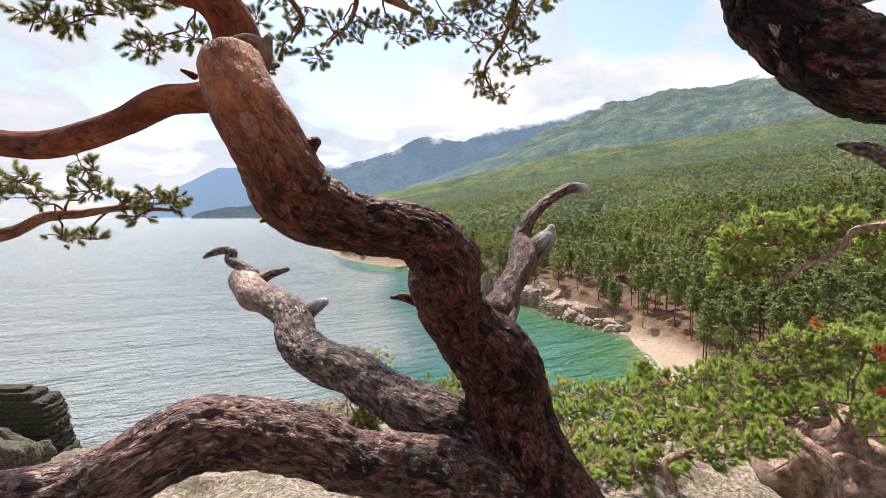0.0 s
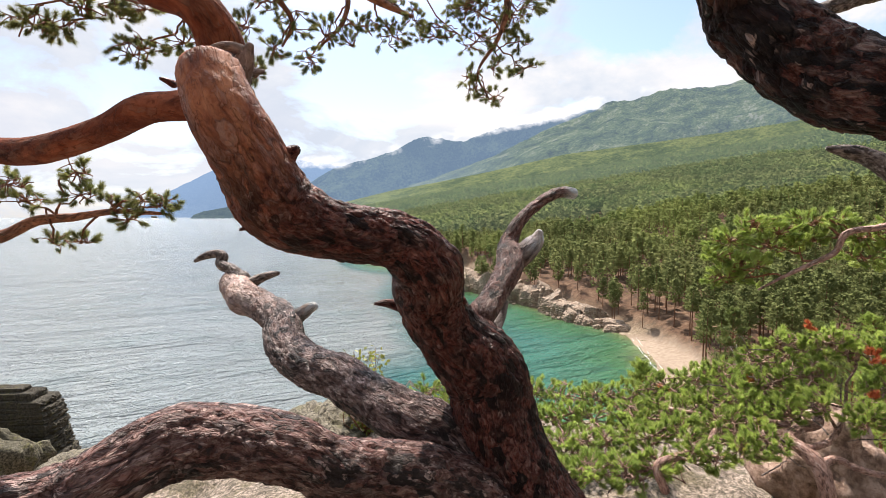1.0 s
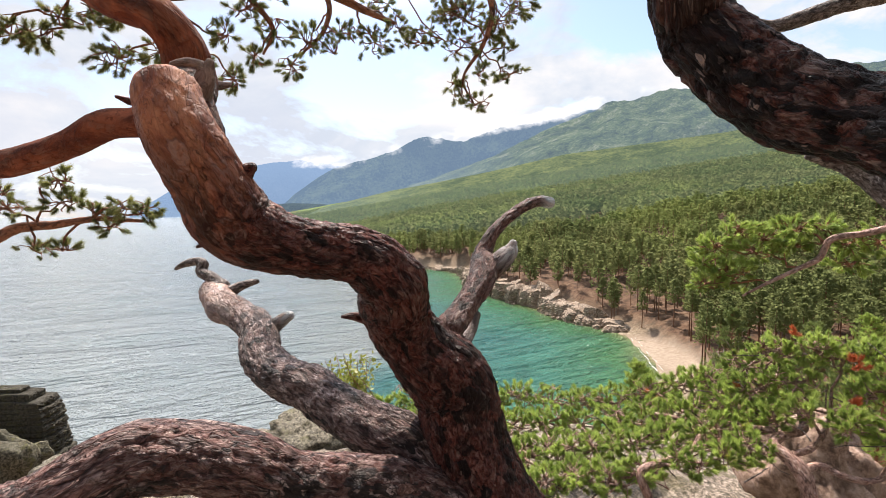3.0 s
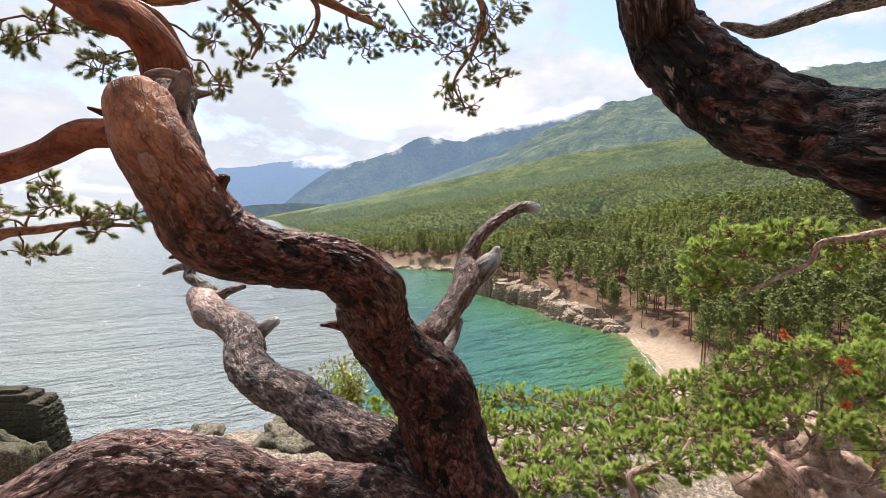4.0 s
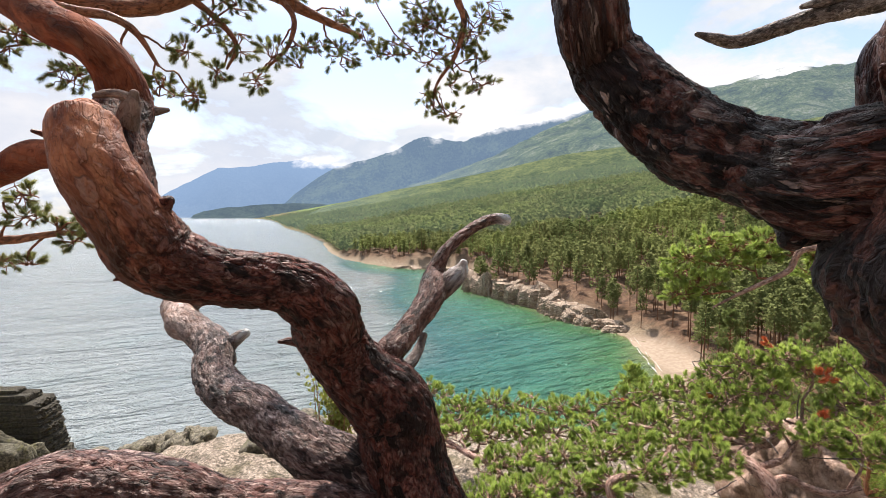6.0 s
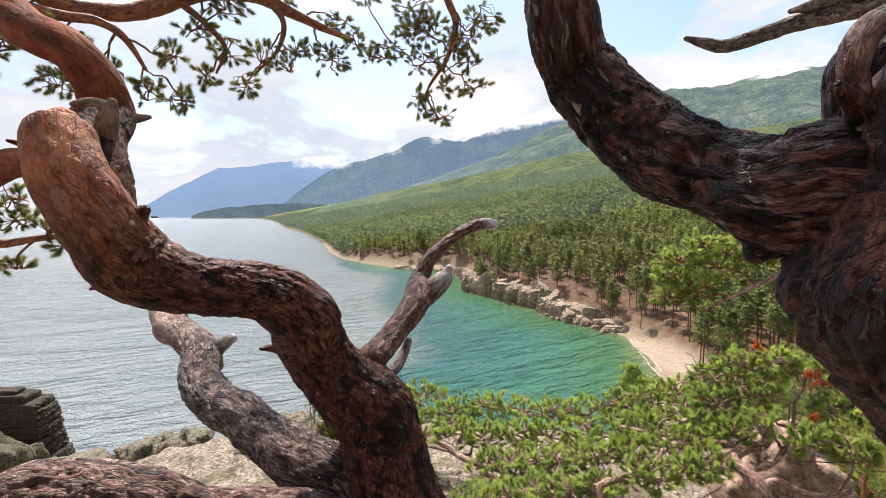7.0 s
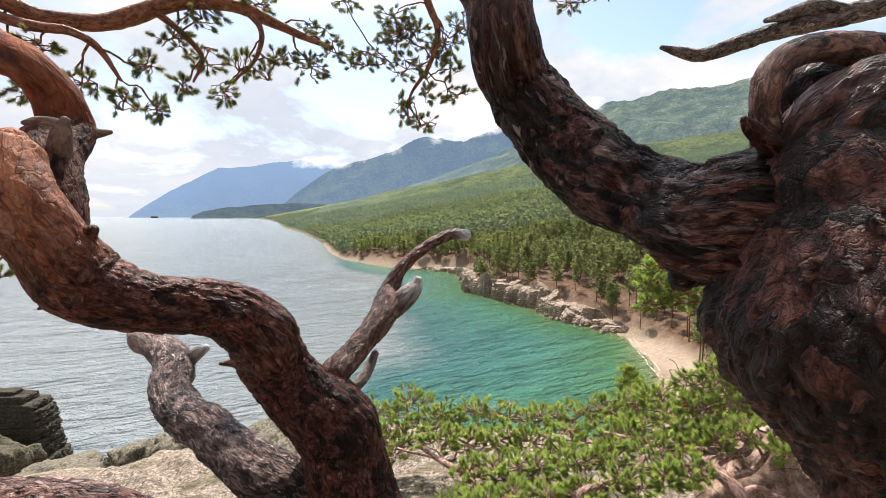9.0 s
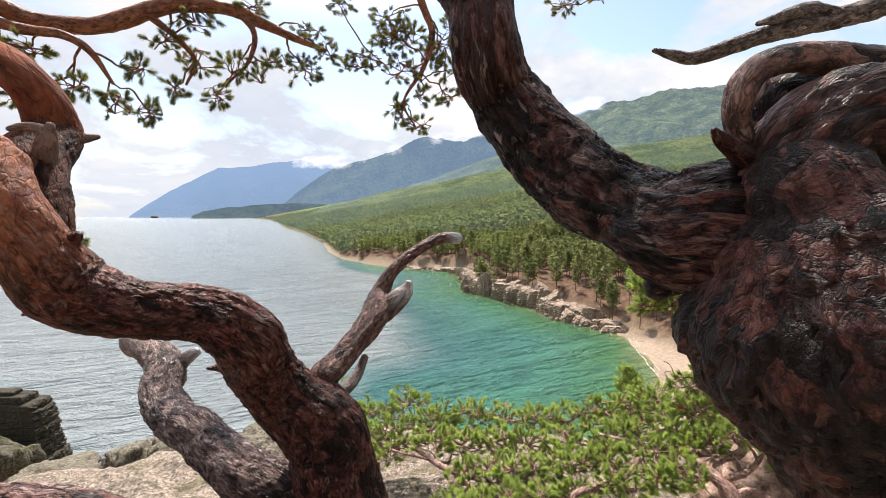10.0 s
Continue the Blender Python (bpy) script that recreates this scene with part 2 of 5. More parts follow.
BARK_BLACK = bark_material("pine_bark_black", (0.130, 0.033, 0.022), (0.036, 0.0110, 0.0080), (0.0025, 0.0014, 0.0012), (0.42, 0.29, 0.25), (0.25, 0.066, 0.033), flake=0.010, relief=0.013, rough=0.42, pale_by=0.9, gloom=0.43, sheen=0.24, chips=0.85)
BARK_RED = bark_material("pine_bark_red", (0.13, 0.040, 0.022), (0.065, 0.022, 0.015), (0.005, 0.0025, 0.002), (0.22, 0.12, 0.085), (0.31, 0.082, 0.036), relief=0.006, rough=0.66, gloom=0.49, sheen=0.15, chips=0.93, mottle=0.7)
# real pale chips and peeled skin, with sunlit brightness put into their colour
BARK_GREY = bark_material("weathered_bark", (0.17, 0.082, 0.066), (0.075, 0.034, 0.028), (0.004, 0.0024, 0.002), (0.70, 0.55, 0.50), (0.62, 0.42, 0.34), flake=0.011, relief=0.014, gloom=0.515, chips=0.61, sheen=0.4, joint=0.9, mottle=0.6)
DEAD_WOOD = bark_material("dead_wood", (0.22, 0.155, 0.128), (0.115, 0.078, 0.064), (0.010, 0.007, 0.006), (0.60, 0.53, 0.49), (0.30, 0.265, 0.24), flake=0.009, relief=0.006, gloom=0.56, sheen=0.25)
HORN_WOOD = bark_material("bleached_branch", (0.17, 0.060, 0.042), (0.085, 0.031, 0.022), (0.008, 0.005, 0.004), (0.52, 0.40, 0.35), (0.62, 0.58, 0.54), flake=0.010, relief=0.008, gloom=0.53, sheen=0.3, chips=0.82)
TWIG = bark_material("pine_twig", (0.34, 0.125, 0.062), (0.22, 0.085, 0.050), (0.04, 0.022, 0.015), (0.36, 0.22, 0.15), flake=0.02, relief=0.003, gloom=0.62, sheen=0.2)
STUB_WOOD = bark_material("stub_wood", (0.15, 0.082, 0.062), (0.085, 0.045, 0.034), (0.008, 0.005, 0.004), (0.42, 0.32, 0.275), (0.27, 0.18, 0.145), flake=0.008, relief=0.008, gloom=0.52, sheen=0.15, rough=0.7, mottle=0.7)
STEM = bark_material("dwarf_pine_stem", (0.50, 0.29, 0.23), (0.34, 0.185, 0.145), (0.04, 0.024, 0.02), (0.70, 0.53, 0.46), flake=0.014, relief=0.005, gloom=0.66, sheen=0.2)


def needle_material(name, deep, light, dry):
    m, n = material(name)
    c = n.coords()
    isle = n.add("ShaderNodeNewGeometry").outputs["Random Per Island"]
    col = n.mix(n.math("ADD", n.math("MULTIPLY", n.attr("tint"), 0.75), n.math("MULTIPLY", isle, 0.25)), deep, light)
    col = n.mix(n.grey(n.noise(c, 6.0, 2.0), 0.68, 0.75, 0.0, 0.5), col, dry)
    d = n.add("ShaderNodeBsdfPrincipled")
    n.put(d, "Base Color", col)
    n.put(d, "Roughness", 0.5)
    t = n.add("ShaderNodeBsdfTranslucent")
    n.put(t, "Color", col)
    s = n.add("ShaderNodeMixShader")
    s.inputs[0].default_value = 0.42
    n.wire(d.outputs[0], s.inputs[1])
    n.wire(t.outputs[0], s.inputs[2])
    n.done(s.outputs[0])
    return m


NEEDLES = needle_material("pine_needles", (0.190, 0.272, 0.058), (0.515, 0.620, 0.160), (0.42, 0.30, 0.06))
NEEDLES_DARK = needle_material("pine_needles_dark", (0.105, 0.125, 0.036), (0.33, 0.33, 0.11), (0.30, 0.20, 0.08))
NEEDLES_RED = needle_material("dead_needles", (0.52, 0.13, 0.05), (0.80, 0.27, 0.12), (0.6, 0.18, 0.08))
LEAVES = needle_material("slope_needles", (0.10, 0.14, 0.045), (0.28, 0.33, 0.10), (0.24, 0.20, 0.07))
LEAVES_YELLOW = needle_material("yellow_leaves", (0.16, 0.20, 0.03), (0.30, 0.30, 0.06), (0.3, 0.2, 0.05))


def rock_material(name, pale, mid, dark, lichen, size):
    m, n = material(name)
    c = n.coords()
    big = n.noise(c, 0.7 / size, 5.0, 0.6)
    fine = n.noise(c, 14.0 / size, 8.0, 0.7)
    grit = n.noise(c, 70.0 / size, 3.0, 0.7)
    col = n.ramp(fine, [(0.38, dark), (0.49, mid), (0.60, pale)])
    col = n.mix(n.grey(big, 0.45, 0.65, 0.0, 0.6), col, mid)
    col = n.mix(n.grey(n.noise(c, 3.0 / size, 6.0, 0.7), 0.52, 0.66, 0.0, 0.7), col, lichen)
    col = n.mix(n.grey(grit, 0.55, 0.75, 0.0, 0.6), col, dark)
    h = n.math("ADD", fine, n.math("MULTIPLY", grit, 0.35))
    n.surface(col, 0.9, n.bump(h, 0.9, 0.05 * size), 0.25)
    return m


ROCK_NEAR = rock_material("granite_near", (0.26, 0.23, 0.175), (0.13, 0.115, 0.085), (0.035, 0.03, 0.025), (0.13, 0.12, 0.055), 0.6)
ROCK_DARK = rock_material("granite_dark", (0.105, 0.092, 0.070), (0.050, 0.045, 0.034), (0.013, 0.012, 0.010), (0.085, 0.080, 0.032), 1.8)
ROCK_MOSSY = rock_material("granite_mossy", (0.19, 0.17, 0.125), (0.085, 0.078, 0.054), (0.014, 0.013, 0.010), (0.125, 0.120, 0.034), 1.6)
ROCK_PINK = rock_material("granite_pink", (0.55, 0.40, 0.32), (0.36, 0.24, 0.18), (0.14, 0.09, 0.07), (0.30, 0.20, 0.14), 1.2)
ROCK_SHORE = rock_material("granite_shore", (0.41, 0.335, 0.26), (0.27, 0.205, 0.152), (0.090, 0.068, 0.052), (0.22, 0.13, 0.08), 6.0)


def ground_material():
    m, n = material("ground")
    c = n.coords()
    near, sand, stony = n.attr("near"), n.attr("sand"), n.attr("stony")
    litter = n.ramp(n.noise(c, 0.45, 10.0, 0.74), [(0.38, (0.032, 0.021, 0.013)), (0.5, (0.088, 0.047, 0.027)), (0.64, (0.15, 0.098, 0.062))])
    green = n.ramp(n.noise(c, 0.02, 8.0, 0.65), [(0.35, (0.05, 0.085, 0.02)), (0.6, (0.10, 0.14, 0.03)), (0.75, (0.16, 0.19, 0.05))])
    col = n.mix(n.attr("meadow"), litter, green)
    rock = n.ramp(n.noise(c, 1.6, 9.0, 0.7), [(0.3, (0.08, 0.062, 0.045)), (0.5, (0.20, 0.155, 0.105)), (0.7, (0.36, 0.30, 0.225))])
    col = n.mix(stony, col, rock)
    slab = n.ramp(n.noise(c, 26.0, 9.0, 0.78), [(0.38, (0.05, 0.044, 0.034)), (0.48, (0.27, 0.22, 0.17)), (0.58, (0.62, 0.50, 0.41))])
    slab = n.mix(n.grey(n.noise(c, 2.3, 6.0, 0.7), 0.50, 0.62, 0.0, 0.6), slab, (0.13, 0.115, 0.05))
    slab = n.mix(n.grey(n.noise(c, 7.0, 8.0, 0.75), 0.50, 0.57, 0.0, 0.55), slab, (0.075, 0.068, 0.048))
    slab = n.mix(n.grey(n.noise(c, 60.0, 3.0, 0.7), 0.52, 0.62, 0.0, 0.6), slab, (0.045, 0.04, 0.032))
    col = n.mix(near, col, slab)
    beach = n.ramp(n.noise(c, 1.2, 6.0, 0.6), [(0.3, (0.21, 0.155, 0.112)), (0.7, (0.31, 0.25, 0.19))])
    col = n.mix(sand, col, beach)
    h = n.math("ADD", n.math("MULTIPLY", n.math("MULTIPLY", n.noise(c, 11.0, 10.0, 0.75), 2.2), near), n.math("MULTIPLY", n.noise(c, 0.8, 8.0, 0.7), 3.0))
    n.surface(col, 0.95, n.bump(h, 0.8, 0.06), 0.2)
    return m


GROUND = ground_material()


def water_material():
    m, n = material("lake_water")
    c = n.coords()
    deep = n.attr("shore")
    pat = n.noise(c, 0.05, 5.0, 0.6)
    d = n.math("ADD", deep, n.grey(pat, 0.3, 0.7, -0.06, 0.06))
    # last stop is pale: sky glare put into the open water's colour
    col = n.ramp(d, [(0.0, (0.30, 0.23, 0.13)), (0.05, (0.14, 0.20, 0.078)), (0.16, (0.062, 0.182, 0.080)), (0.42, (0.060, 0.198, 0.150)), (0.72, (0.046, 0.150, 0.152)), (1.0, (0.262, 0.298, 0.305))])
    # weed and stones on the bottom, in the shallows
    col = n.mix(n.math("MULTIPLY", n.grey(n.noise(c, 0.16, 6.0, 0.7), 0.53, 0.60, 0.0, 0.42), n.grey(deep, 0.75, 0.5)), col, (0.016, 0.075, 0.062))

    def waves(turn, across, scale, twist):
        slant = n.add("ShaderNodeMapping")
        n.wire(c, slant.inputs["Vector"])
        slant.vector_type = "TEXTURE"
        slant.inputs["Rotation"].default_value = (0, 0, radians(turn))
        slant.inputs["Scale"].default_value = (1 / across, 1.0, 1.0)
        return n.noise(slant.outputs[0], scale, 3.0, 0.6, twist)

    h = n.math("ADD", n.math("MULTIPLY", waves(30, 0.30, 0.12, 0.4), 3.5), n.math("MULTIPLY", waves(24, 0.35, 0.50, 0.5), 1.3))
    h = n.math("ADD", h, n.math("MULTIPLY", waves(26, 0.25, 0.035, 0.4), 3.5))
    h = n.math("ADD", h, n.math("ADD", n.math("MULTIPLY", waves(34, 0.45, 1.3, 0.4), 0.70), n.math("MULTIPLY", waves(-12, 0.6, 2.9, 0.3), 0.34)))
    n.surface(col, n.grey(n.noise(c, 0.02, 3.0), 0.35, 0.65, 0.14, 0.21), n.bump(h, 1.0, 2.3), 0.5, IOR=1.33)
    return m


WATER = water_material()


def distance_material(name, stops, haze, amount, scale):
    """Far slopes: their own colours, with haze painted over them as emission."""
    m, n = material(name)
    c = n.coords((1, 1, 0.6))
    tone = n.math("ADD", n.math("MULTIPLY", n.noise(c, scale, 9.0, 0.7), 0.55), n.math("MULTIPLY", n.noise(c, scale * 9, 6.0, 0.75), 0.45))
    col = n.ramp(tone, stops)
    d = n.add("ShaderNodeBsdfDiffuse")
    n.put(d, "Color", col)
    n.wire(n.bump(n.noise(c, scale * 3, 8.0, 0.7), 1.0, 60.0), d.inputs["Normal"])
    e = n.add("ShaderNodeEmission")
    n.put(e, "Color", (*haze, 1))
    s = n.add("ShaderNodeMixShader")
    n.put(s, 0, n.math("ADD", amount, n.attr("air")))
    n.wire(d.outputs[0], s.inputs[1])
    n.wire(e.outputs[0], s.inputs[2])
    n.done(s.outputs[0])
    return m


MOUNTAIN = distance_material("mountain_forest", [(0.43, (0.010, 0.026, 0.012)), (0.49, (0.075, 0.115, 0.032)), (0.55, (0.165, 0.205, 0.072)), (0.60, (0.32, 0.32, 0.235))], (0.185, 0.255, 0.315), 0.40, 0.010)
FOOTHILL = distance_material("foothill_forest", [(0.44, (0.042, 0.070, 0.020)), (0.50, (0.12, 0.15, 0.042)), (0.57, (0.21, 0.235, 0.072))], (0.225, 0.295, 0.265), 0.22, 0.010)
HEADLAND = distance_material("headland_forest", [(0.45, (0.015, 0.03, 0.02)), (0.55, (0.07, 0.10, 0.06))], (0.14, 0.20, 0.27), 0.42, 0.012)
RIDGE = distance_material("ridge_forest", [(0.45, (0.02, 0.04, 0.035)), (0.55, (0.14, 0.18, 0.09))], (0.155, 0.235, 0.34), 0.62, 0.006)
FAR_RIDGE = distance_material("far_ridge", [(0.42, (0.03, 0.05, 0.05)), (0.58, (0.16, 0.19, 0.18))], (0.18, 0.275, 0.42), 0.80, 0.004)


def cloud_material():
    m, n = material("low_cloud")
    c = n.coords((1, 1, 1.6))
    puff = n.noise(c, 0.0062, 8.0, 0.66, 0.4)
    band = n.attr("band")
    a = n.math("MULTIPLY", n.grey(n.math("ADD", puff, n.math("MULTIPLY", band, 0.46)), 0.66, 0.98), n.grey(band, 0.02, 0.35))
    e = n.add("ShaderNodeEmission")
    n.put(e, "Color", (0.78, 0.80, 0.82, 1))
    t = n.add("ShaderNodeBsdfTransparent")
    s = n.add("ShaderNodeMixShader")
    n.put(s, 0, a)
    n.wire(t.outputs[0], s.inputs[1])
    n.wire(e.outputs[0], s.inputs[2])
    n.done(s.outputs[0])
    return m


CLOUD = cloud_material()
FOAM, foam_n = material("foam")
foam_n.surface(foam_n.ramp(foam_n.noise(foam_n.coords(), 3.0, 5.0), [(0.3, (0.6, 0.62, 0.6)), (0.6, (0.85, 0.86, 0.85))]), 0.7, None, 0.3)

# ---- the ground: one sheet from underfoot to the horizon, the lake cut into it ----
SHORE = [(-4900, 4600), (-1900, 4300), (-1020, 2700), (-800, 2230), (-532, 1554), (-331, 1005), (-207, 721), (-131, 516), (-92, 384), (-71, 325), (-45.5, 288), (-26.5, 267), (-7.4, 260), (6.2, 247), (11.5, 224), (11.8, 184), (19.7, 173), (25.6, 159), (31.8, 152),
         (33.3, 139), (39.8, 130.5), (44.9, 119.2), (46.5, 115.8), (45.6, 108.7), (42.9, 98), (41, 87), (30, 64), (6, 52), (-25, 50), (-55, 42), (-80, 5), (-120, -60), (-400, -500), (-4900, -900)]


def shore_distance(x, y):
    """Metres to the shore; minus over the lake."""
    best = np.full(len(x), 1e9)
    inside = np.zeros(len(x), bool)
    ring = SHORE + [(-9000, -900), (-9000, 4600), SHORE[0]]
    for i, ((ax, ay), (bx, by)) in enumerate(zip(ring[:-1], ring[1:])):
        if i < len(SHORE) - 1:
            ux, uy = bx - ax, by - ay
            s = np.clip(((x - ax) * ux + (y - ay) * uy) / (ux * ux + uy * uy), 0, 1)
            best = np.minimum(best, np.hypot(x - ax - s * ux, y - ay - s * uy))
        cross = (ay > y) != (by > y)
        if by != ay:
            inside ^= cross & (x < (bx - ax) * (y - ay) / (by - ay) + ax)
    return np.where(inside, -best, best)


HILL_R = (0, 2.5, 4.0, 6.0, 9.0, 12.0, 20.0, 30.0, 45.0, 60.0, 90.0, 400.0)
HILL_Z = (28.5, 28.3, 27.7, 27.0, 26.0, 24.2, 19.0, 11.5, 3.0, -3.0, -8.0, -60.0)


def land(x, y):
    """Height of the ground, and the masks of bare rock, sand and far green."""
    p = np.stack([x, y, np.zeros(len(x))], 1)
    d = shore_distance(x, y) + 1.5 * value_noise(p / 9.0, 5) * smooth(np.hypot(x, y), 60, 120)
    r = np.hypot(x, y)
    beach = np.clip(1.25 - np.hypot((x - 46.8) / 5.4, (y - 101) / 13.5), 0, 1)
    beach = smooth(beach, 0.0, 0.35)
    cliff = (5.0 + 2.5 * smooth(y, 132, 150) + 3.5 * smooth(y, 200, 235) * smooth(y, 300, 270)) * smooth(d, 1.0, 11.0) * (1 - beach) * (0.75 + 0.4 * value_noise(p / 13.0, 9)) * smooth(r, 420, 270)
    rise = 0.05 * d + 0.13 * np.clip(d - 25, 0, None) * smooth(d, 15, 140)
    bay = np.where(d > 0, cliff + rise * (1 - 0.6 * beach) + 0.35 * fractal(p / 7.0, 3, 3), -0.25 * np.clip(-d, 0, 14) - 0.15)
    bay = np.minimum(bay, 330 + 40 * value_noise(p / 400.0, 4))
    rr = np.where(y > 0, r, np.hypot(x, y * 0.15))
    hill = np.interp(rr * (1 + 0.10 * value_noise(p / 11.0, 21)), HILL_R, HILL_Z)
    # unseen rise behind the eye, added to block low sky light
    hill = hill + np.where(y < 0, -0.22 * y, 0) * smooth(r, 3, 20) * smooth(-x, 80, 20)
    lumps = 0.17 * fractal(p / 1.3, 5, 31, 0.55) + 0.10 * (1 - np.abs(fractal(p / 0.55, 4, 35, 0.6))) * smooth(r, 3, 6) + 0.9 * fractal(p / 6.0, 3, 41) * smooth(r, 7, 16)
    hill = hill + lumps * smooth(r, 0.5, 3.0)
    z = np.maximum(bay, np.where(d > -6, hill, -9))
    near = smooth(hill - bay, 0.0, 1.5) * smooth(r, 26, 14)
    stony = np.clip(smooth(d, 9, 2) * (1 - beach) * smooth(r, 1400, 800) + smooth(r, 40, 15), 0, 1)
    meadow = np.maximum(smooth(d, 120, 320), 0.4 * smooth(r, 330, 450))
    return z, near, beach * (d < 16) * (d > -8), stony, meadow


def polar(radii, turns):
    a, rr = np.meshgrid(np.radians(turns), radii)
    n, k = len(radii), len(turns)
    i, j = np.meshgrid(np.arange(n - 1), np.arange(k - 1), indexing="ij")
    q = np.stack([i * k + j, (i + 1) * k + j, (i + 1) * k + j + 1, i * k + j + 1], -1).reshape(-1, 4)
    return (rr * np.sin(a)).ravel(), (rr * np.cos(a)).ravel(), q[:, ::-1]


TURNS = np.concatenate([np.linspace(-180, -62, 50)[:-1], np.linspace(-62, 62, 250), np.linspace(62, 180, 50)[1:]])
gx, gy, gq = polar(np.concatenate([[0.0], np.geomspace(0.4, 3, 40), np.geomspace(3, 14, 130)[1:], np.geomspace(14, 4940, 150)[1:]]), TURNS)
gz, g_near, g_sand, g_stony, g_meadow = land(gx, gy)
ground = part("ground", mesh_of("ground", np.stack([gx, gy, gz], 1), gq, GROUND, layers=(("near", g_near), ("sand", g_sand), ("stony", g_stony), ("meadow", g_meadow))))
tagged(ground, "pale lichened granite, sand beach and brown forest floor", "ground", kind="structure")

wx, wy, wq = polar(np.geomspace(15, 4940, 110), np.concatenate([np.linspace(-150, -62, 30)[:-1], np.linspace(-62, 62, 180)]))
w_d = -shore_distance(wx, wy)
# shore also climbs to the left, where the painted glare lies
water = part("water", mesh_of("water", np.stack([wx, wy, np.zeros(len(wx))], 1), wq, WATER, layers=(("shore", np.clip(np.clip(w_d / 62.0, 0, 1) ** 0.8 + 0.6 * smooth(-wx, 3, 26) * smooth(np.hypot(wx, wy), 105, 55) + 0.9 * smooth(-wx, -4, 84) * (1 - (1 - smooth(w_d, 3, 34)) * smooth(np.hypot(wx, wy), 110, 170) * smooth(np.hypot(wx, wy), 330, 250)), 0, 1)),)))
tagged(water, "rippled lake, turquoise in the bay, pale farther out", "water", kind="structure")

# ---- mountains behind ----


def mountain(name, label, mat, crest, foot_r, crest_r, lo, hi, rough, seed, back=1.25):
    """A slope that climbs from foot_r to a crest; crest: turn in degrees and crest's height over the lake at crest_r."""
    turns = np.linspace(lo, hi, int((hi - lo) * 4))
    rows = np.concatenate([np.linspace(foot_r, crest_r, 70), np.linspace(crest_r, min(crest_r * back, 4940), 8)[1:]])
    x, y, q = polar(rows, turns)
    a, r = np.degrees(np.arctan2(x, y)), np.hypot(x, y)
    top = np.interp(a, [c[0] for c in crest], [c[1] for c in crest])
    p = np.stack([x, y, np.zeros(len(x))], 1)
    up = np.clip((r - foot_r) / (crest_r - foot_r), 0, 1)
    spur = 1 - np.abs(value_noise(p / (0.09 * crest_r), seed))
    z = top * (up ** 1.25) * (1 + rough * (spur - 0.6) * np.sin(np.pi * np.clip(up, 0, 1)) + 0.06 * rough * fractal(p / (0.02 * crest_r), 4, seed + 3) * up)
    z = np.where(r > crest_r, top * (1 - (r - crest_r) / crest_r * 1.5), z) - 6
    # extra painted haze: towards the lake, on far crests, at the ridge's foot
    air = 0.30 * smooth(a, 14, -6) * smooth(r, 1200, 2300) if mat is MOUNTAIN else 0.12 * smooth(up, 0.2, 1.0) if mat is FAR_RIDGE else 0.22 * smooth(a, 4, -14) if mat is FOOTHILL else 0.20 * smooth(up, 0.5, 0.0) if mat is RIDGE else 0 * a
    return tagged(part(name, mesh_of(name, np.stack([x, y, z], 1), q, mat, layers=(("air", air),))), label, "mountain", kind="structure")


def crest_at(rows, reach):
    """Skyline rows (turn, degrees of rise) to heights over the lake."""
    return [(a, max(30 + reach * math.tan(radians(e)), -20)) for a, e in rows]


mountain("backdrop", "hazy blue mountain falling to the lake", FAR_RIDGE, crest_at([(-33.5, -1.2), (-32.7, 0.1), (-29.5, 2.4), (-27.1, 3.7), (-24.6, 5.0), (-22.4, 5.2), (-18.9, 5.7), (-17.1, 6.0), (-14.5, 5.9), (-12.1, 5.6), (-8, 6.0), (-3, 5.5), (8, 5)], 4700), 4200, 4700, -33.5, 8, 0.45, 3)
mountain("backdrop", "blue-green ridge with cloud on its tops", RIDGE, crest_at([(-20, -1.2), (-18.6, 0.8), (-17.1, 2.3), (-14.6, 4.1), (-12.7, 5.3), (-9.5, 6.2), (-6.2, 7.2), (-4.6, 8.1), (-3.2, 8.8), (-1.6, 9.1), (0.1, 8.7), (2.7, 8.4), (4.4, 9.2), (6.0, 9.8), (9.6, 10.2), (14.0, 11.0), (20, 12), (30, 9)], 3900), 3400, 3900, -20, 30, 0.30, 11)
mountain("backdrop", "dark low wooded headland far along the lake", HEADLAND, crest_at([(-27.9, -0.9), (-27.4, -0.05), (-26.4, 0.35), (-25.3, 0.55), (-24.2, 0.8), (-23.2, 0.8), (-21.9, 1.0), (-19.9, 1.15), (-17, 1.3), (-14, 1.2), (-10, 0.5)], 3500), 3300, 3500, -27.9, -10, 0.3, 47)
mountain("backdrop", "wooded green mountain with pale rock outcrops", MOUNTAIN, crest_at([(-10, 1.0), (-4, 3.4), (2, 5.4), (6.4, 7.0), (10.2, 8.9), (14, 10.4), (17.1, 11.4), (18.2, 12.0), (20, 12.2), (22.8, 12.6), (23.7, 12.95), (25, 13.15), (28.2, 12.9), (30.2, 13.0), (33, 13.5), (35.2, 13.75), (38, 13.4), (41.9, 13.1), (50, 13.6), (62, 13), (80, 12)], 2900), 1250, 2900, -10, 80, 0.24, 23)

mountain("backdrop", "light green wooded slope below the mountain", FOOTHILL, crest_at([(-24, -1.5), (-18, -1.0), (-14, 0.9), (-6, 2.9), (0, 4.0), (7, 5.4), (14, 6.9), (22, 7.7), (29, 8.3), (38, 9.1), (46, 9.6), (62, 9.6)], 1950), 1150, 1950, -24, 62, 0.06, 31)

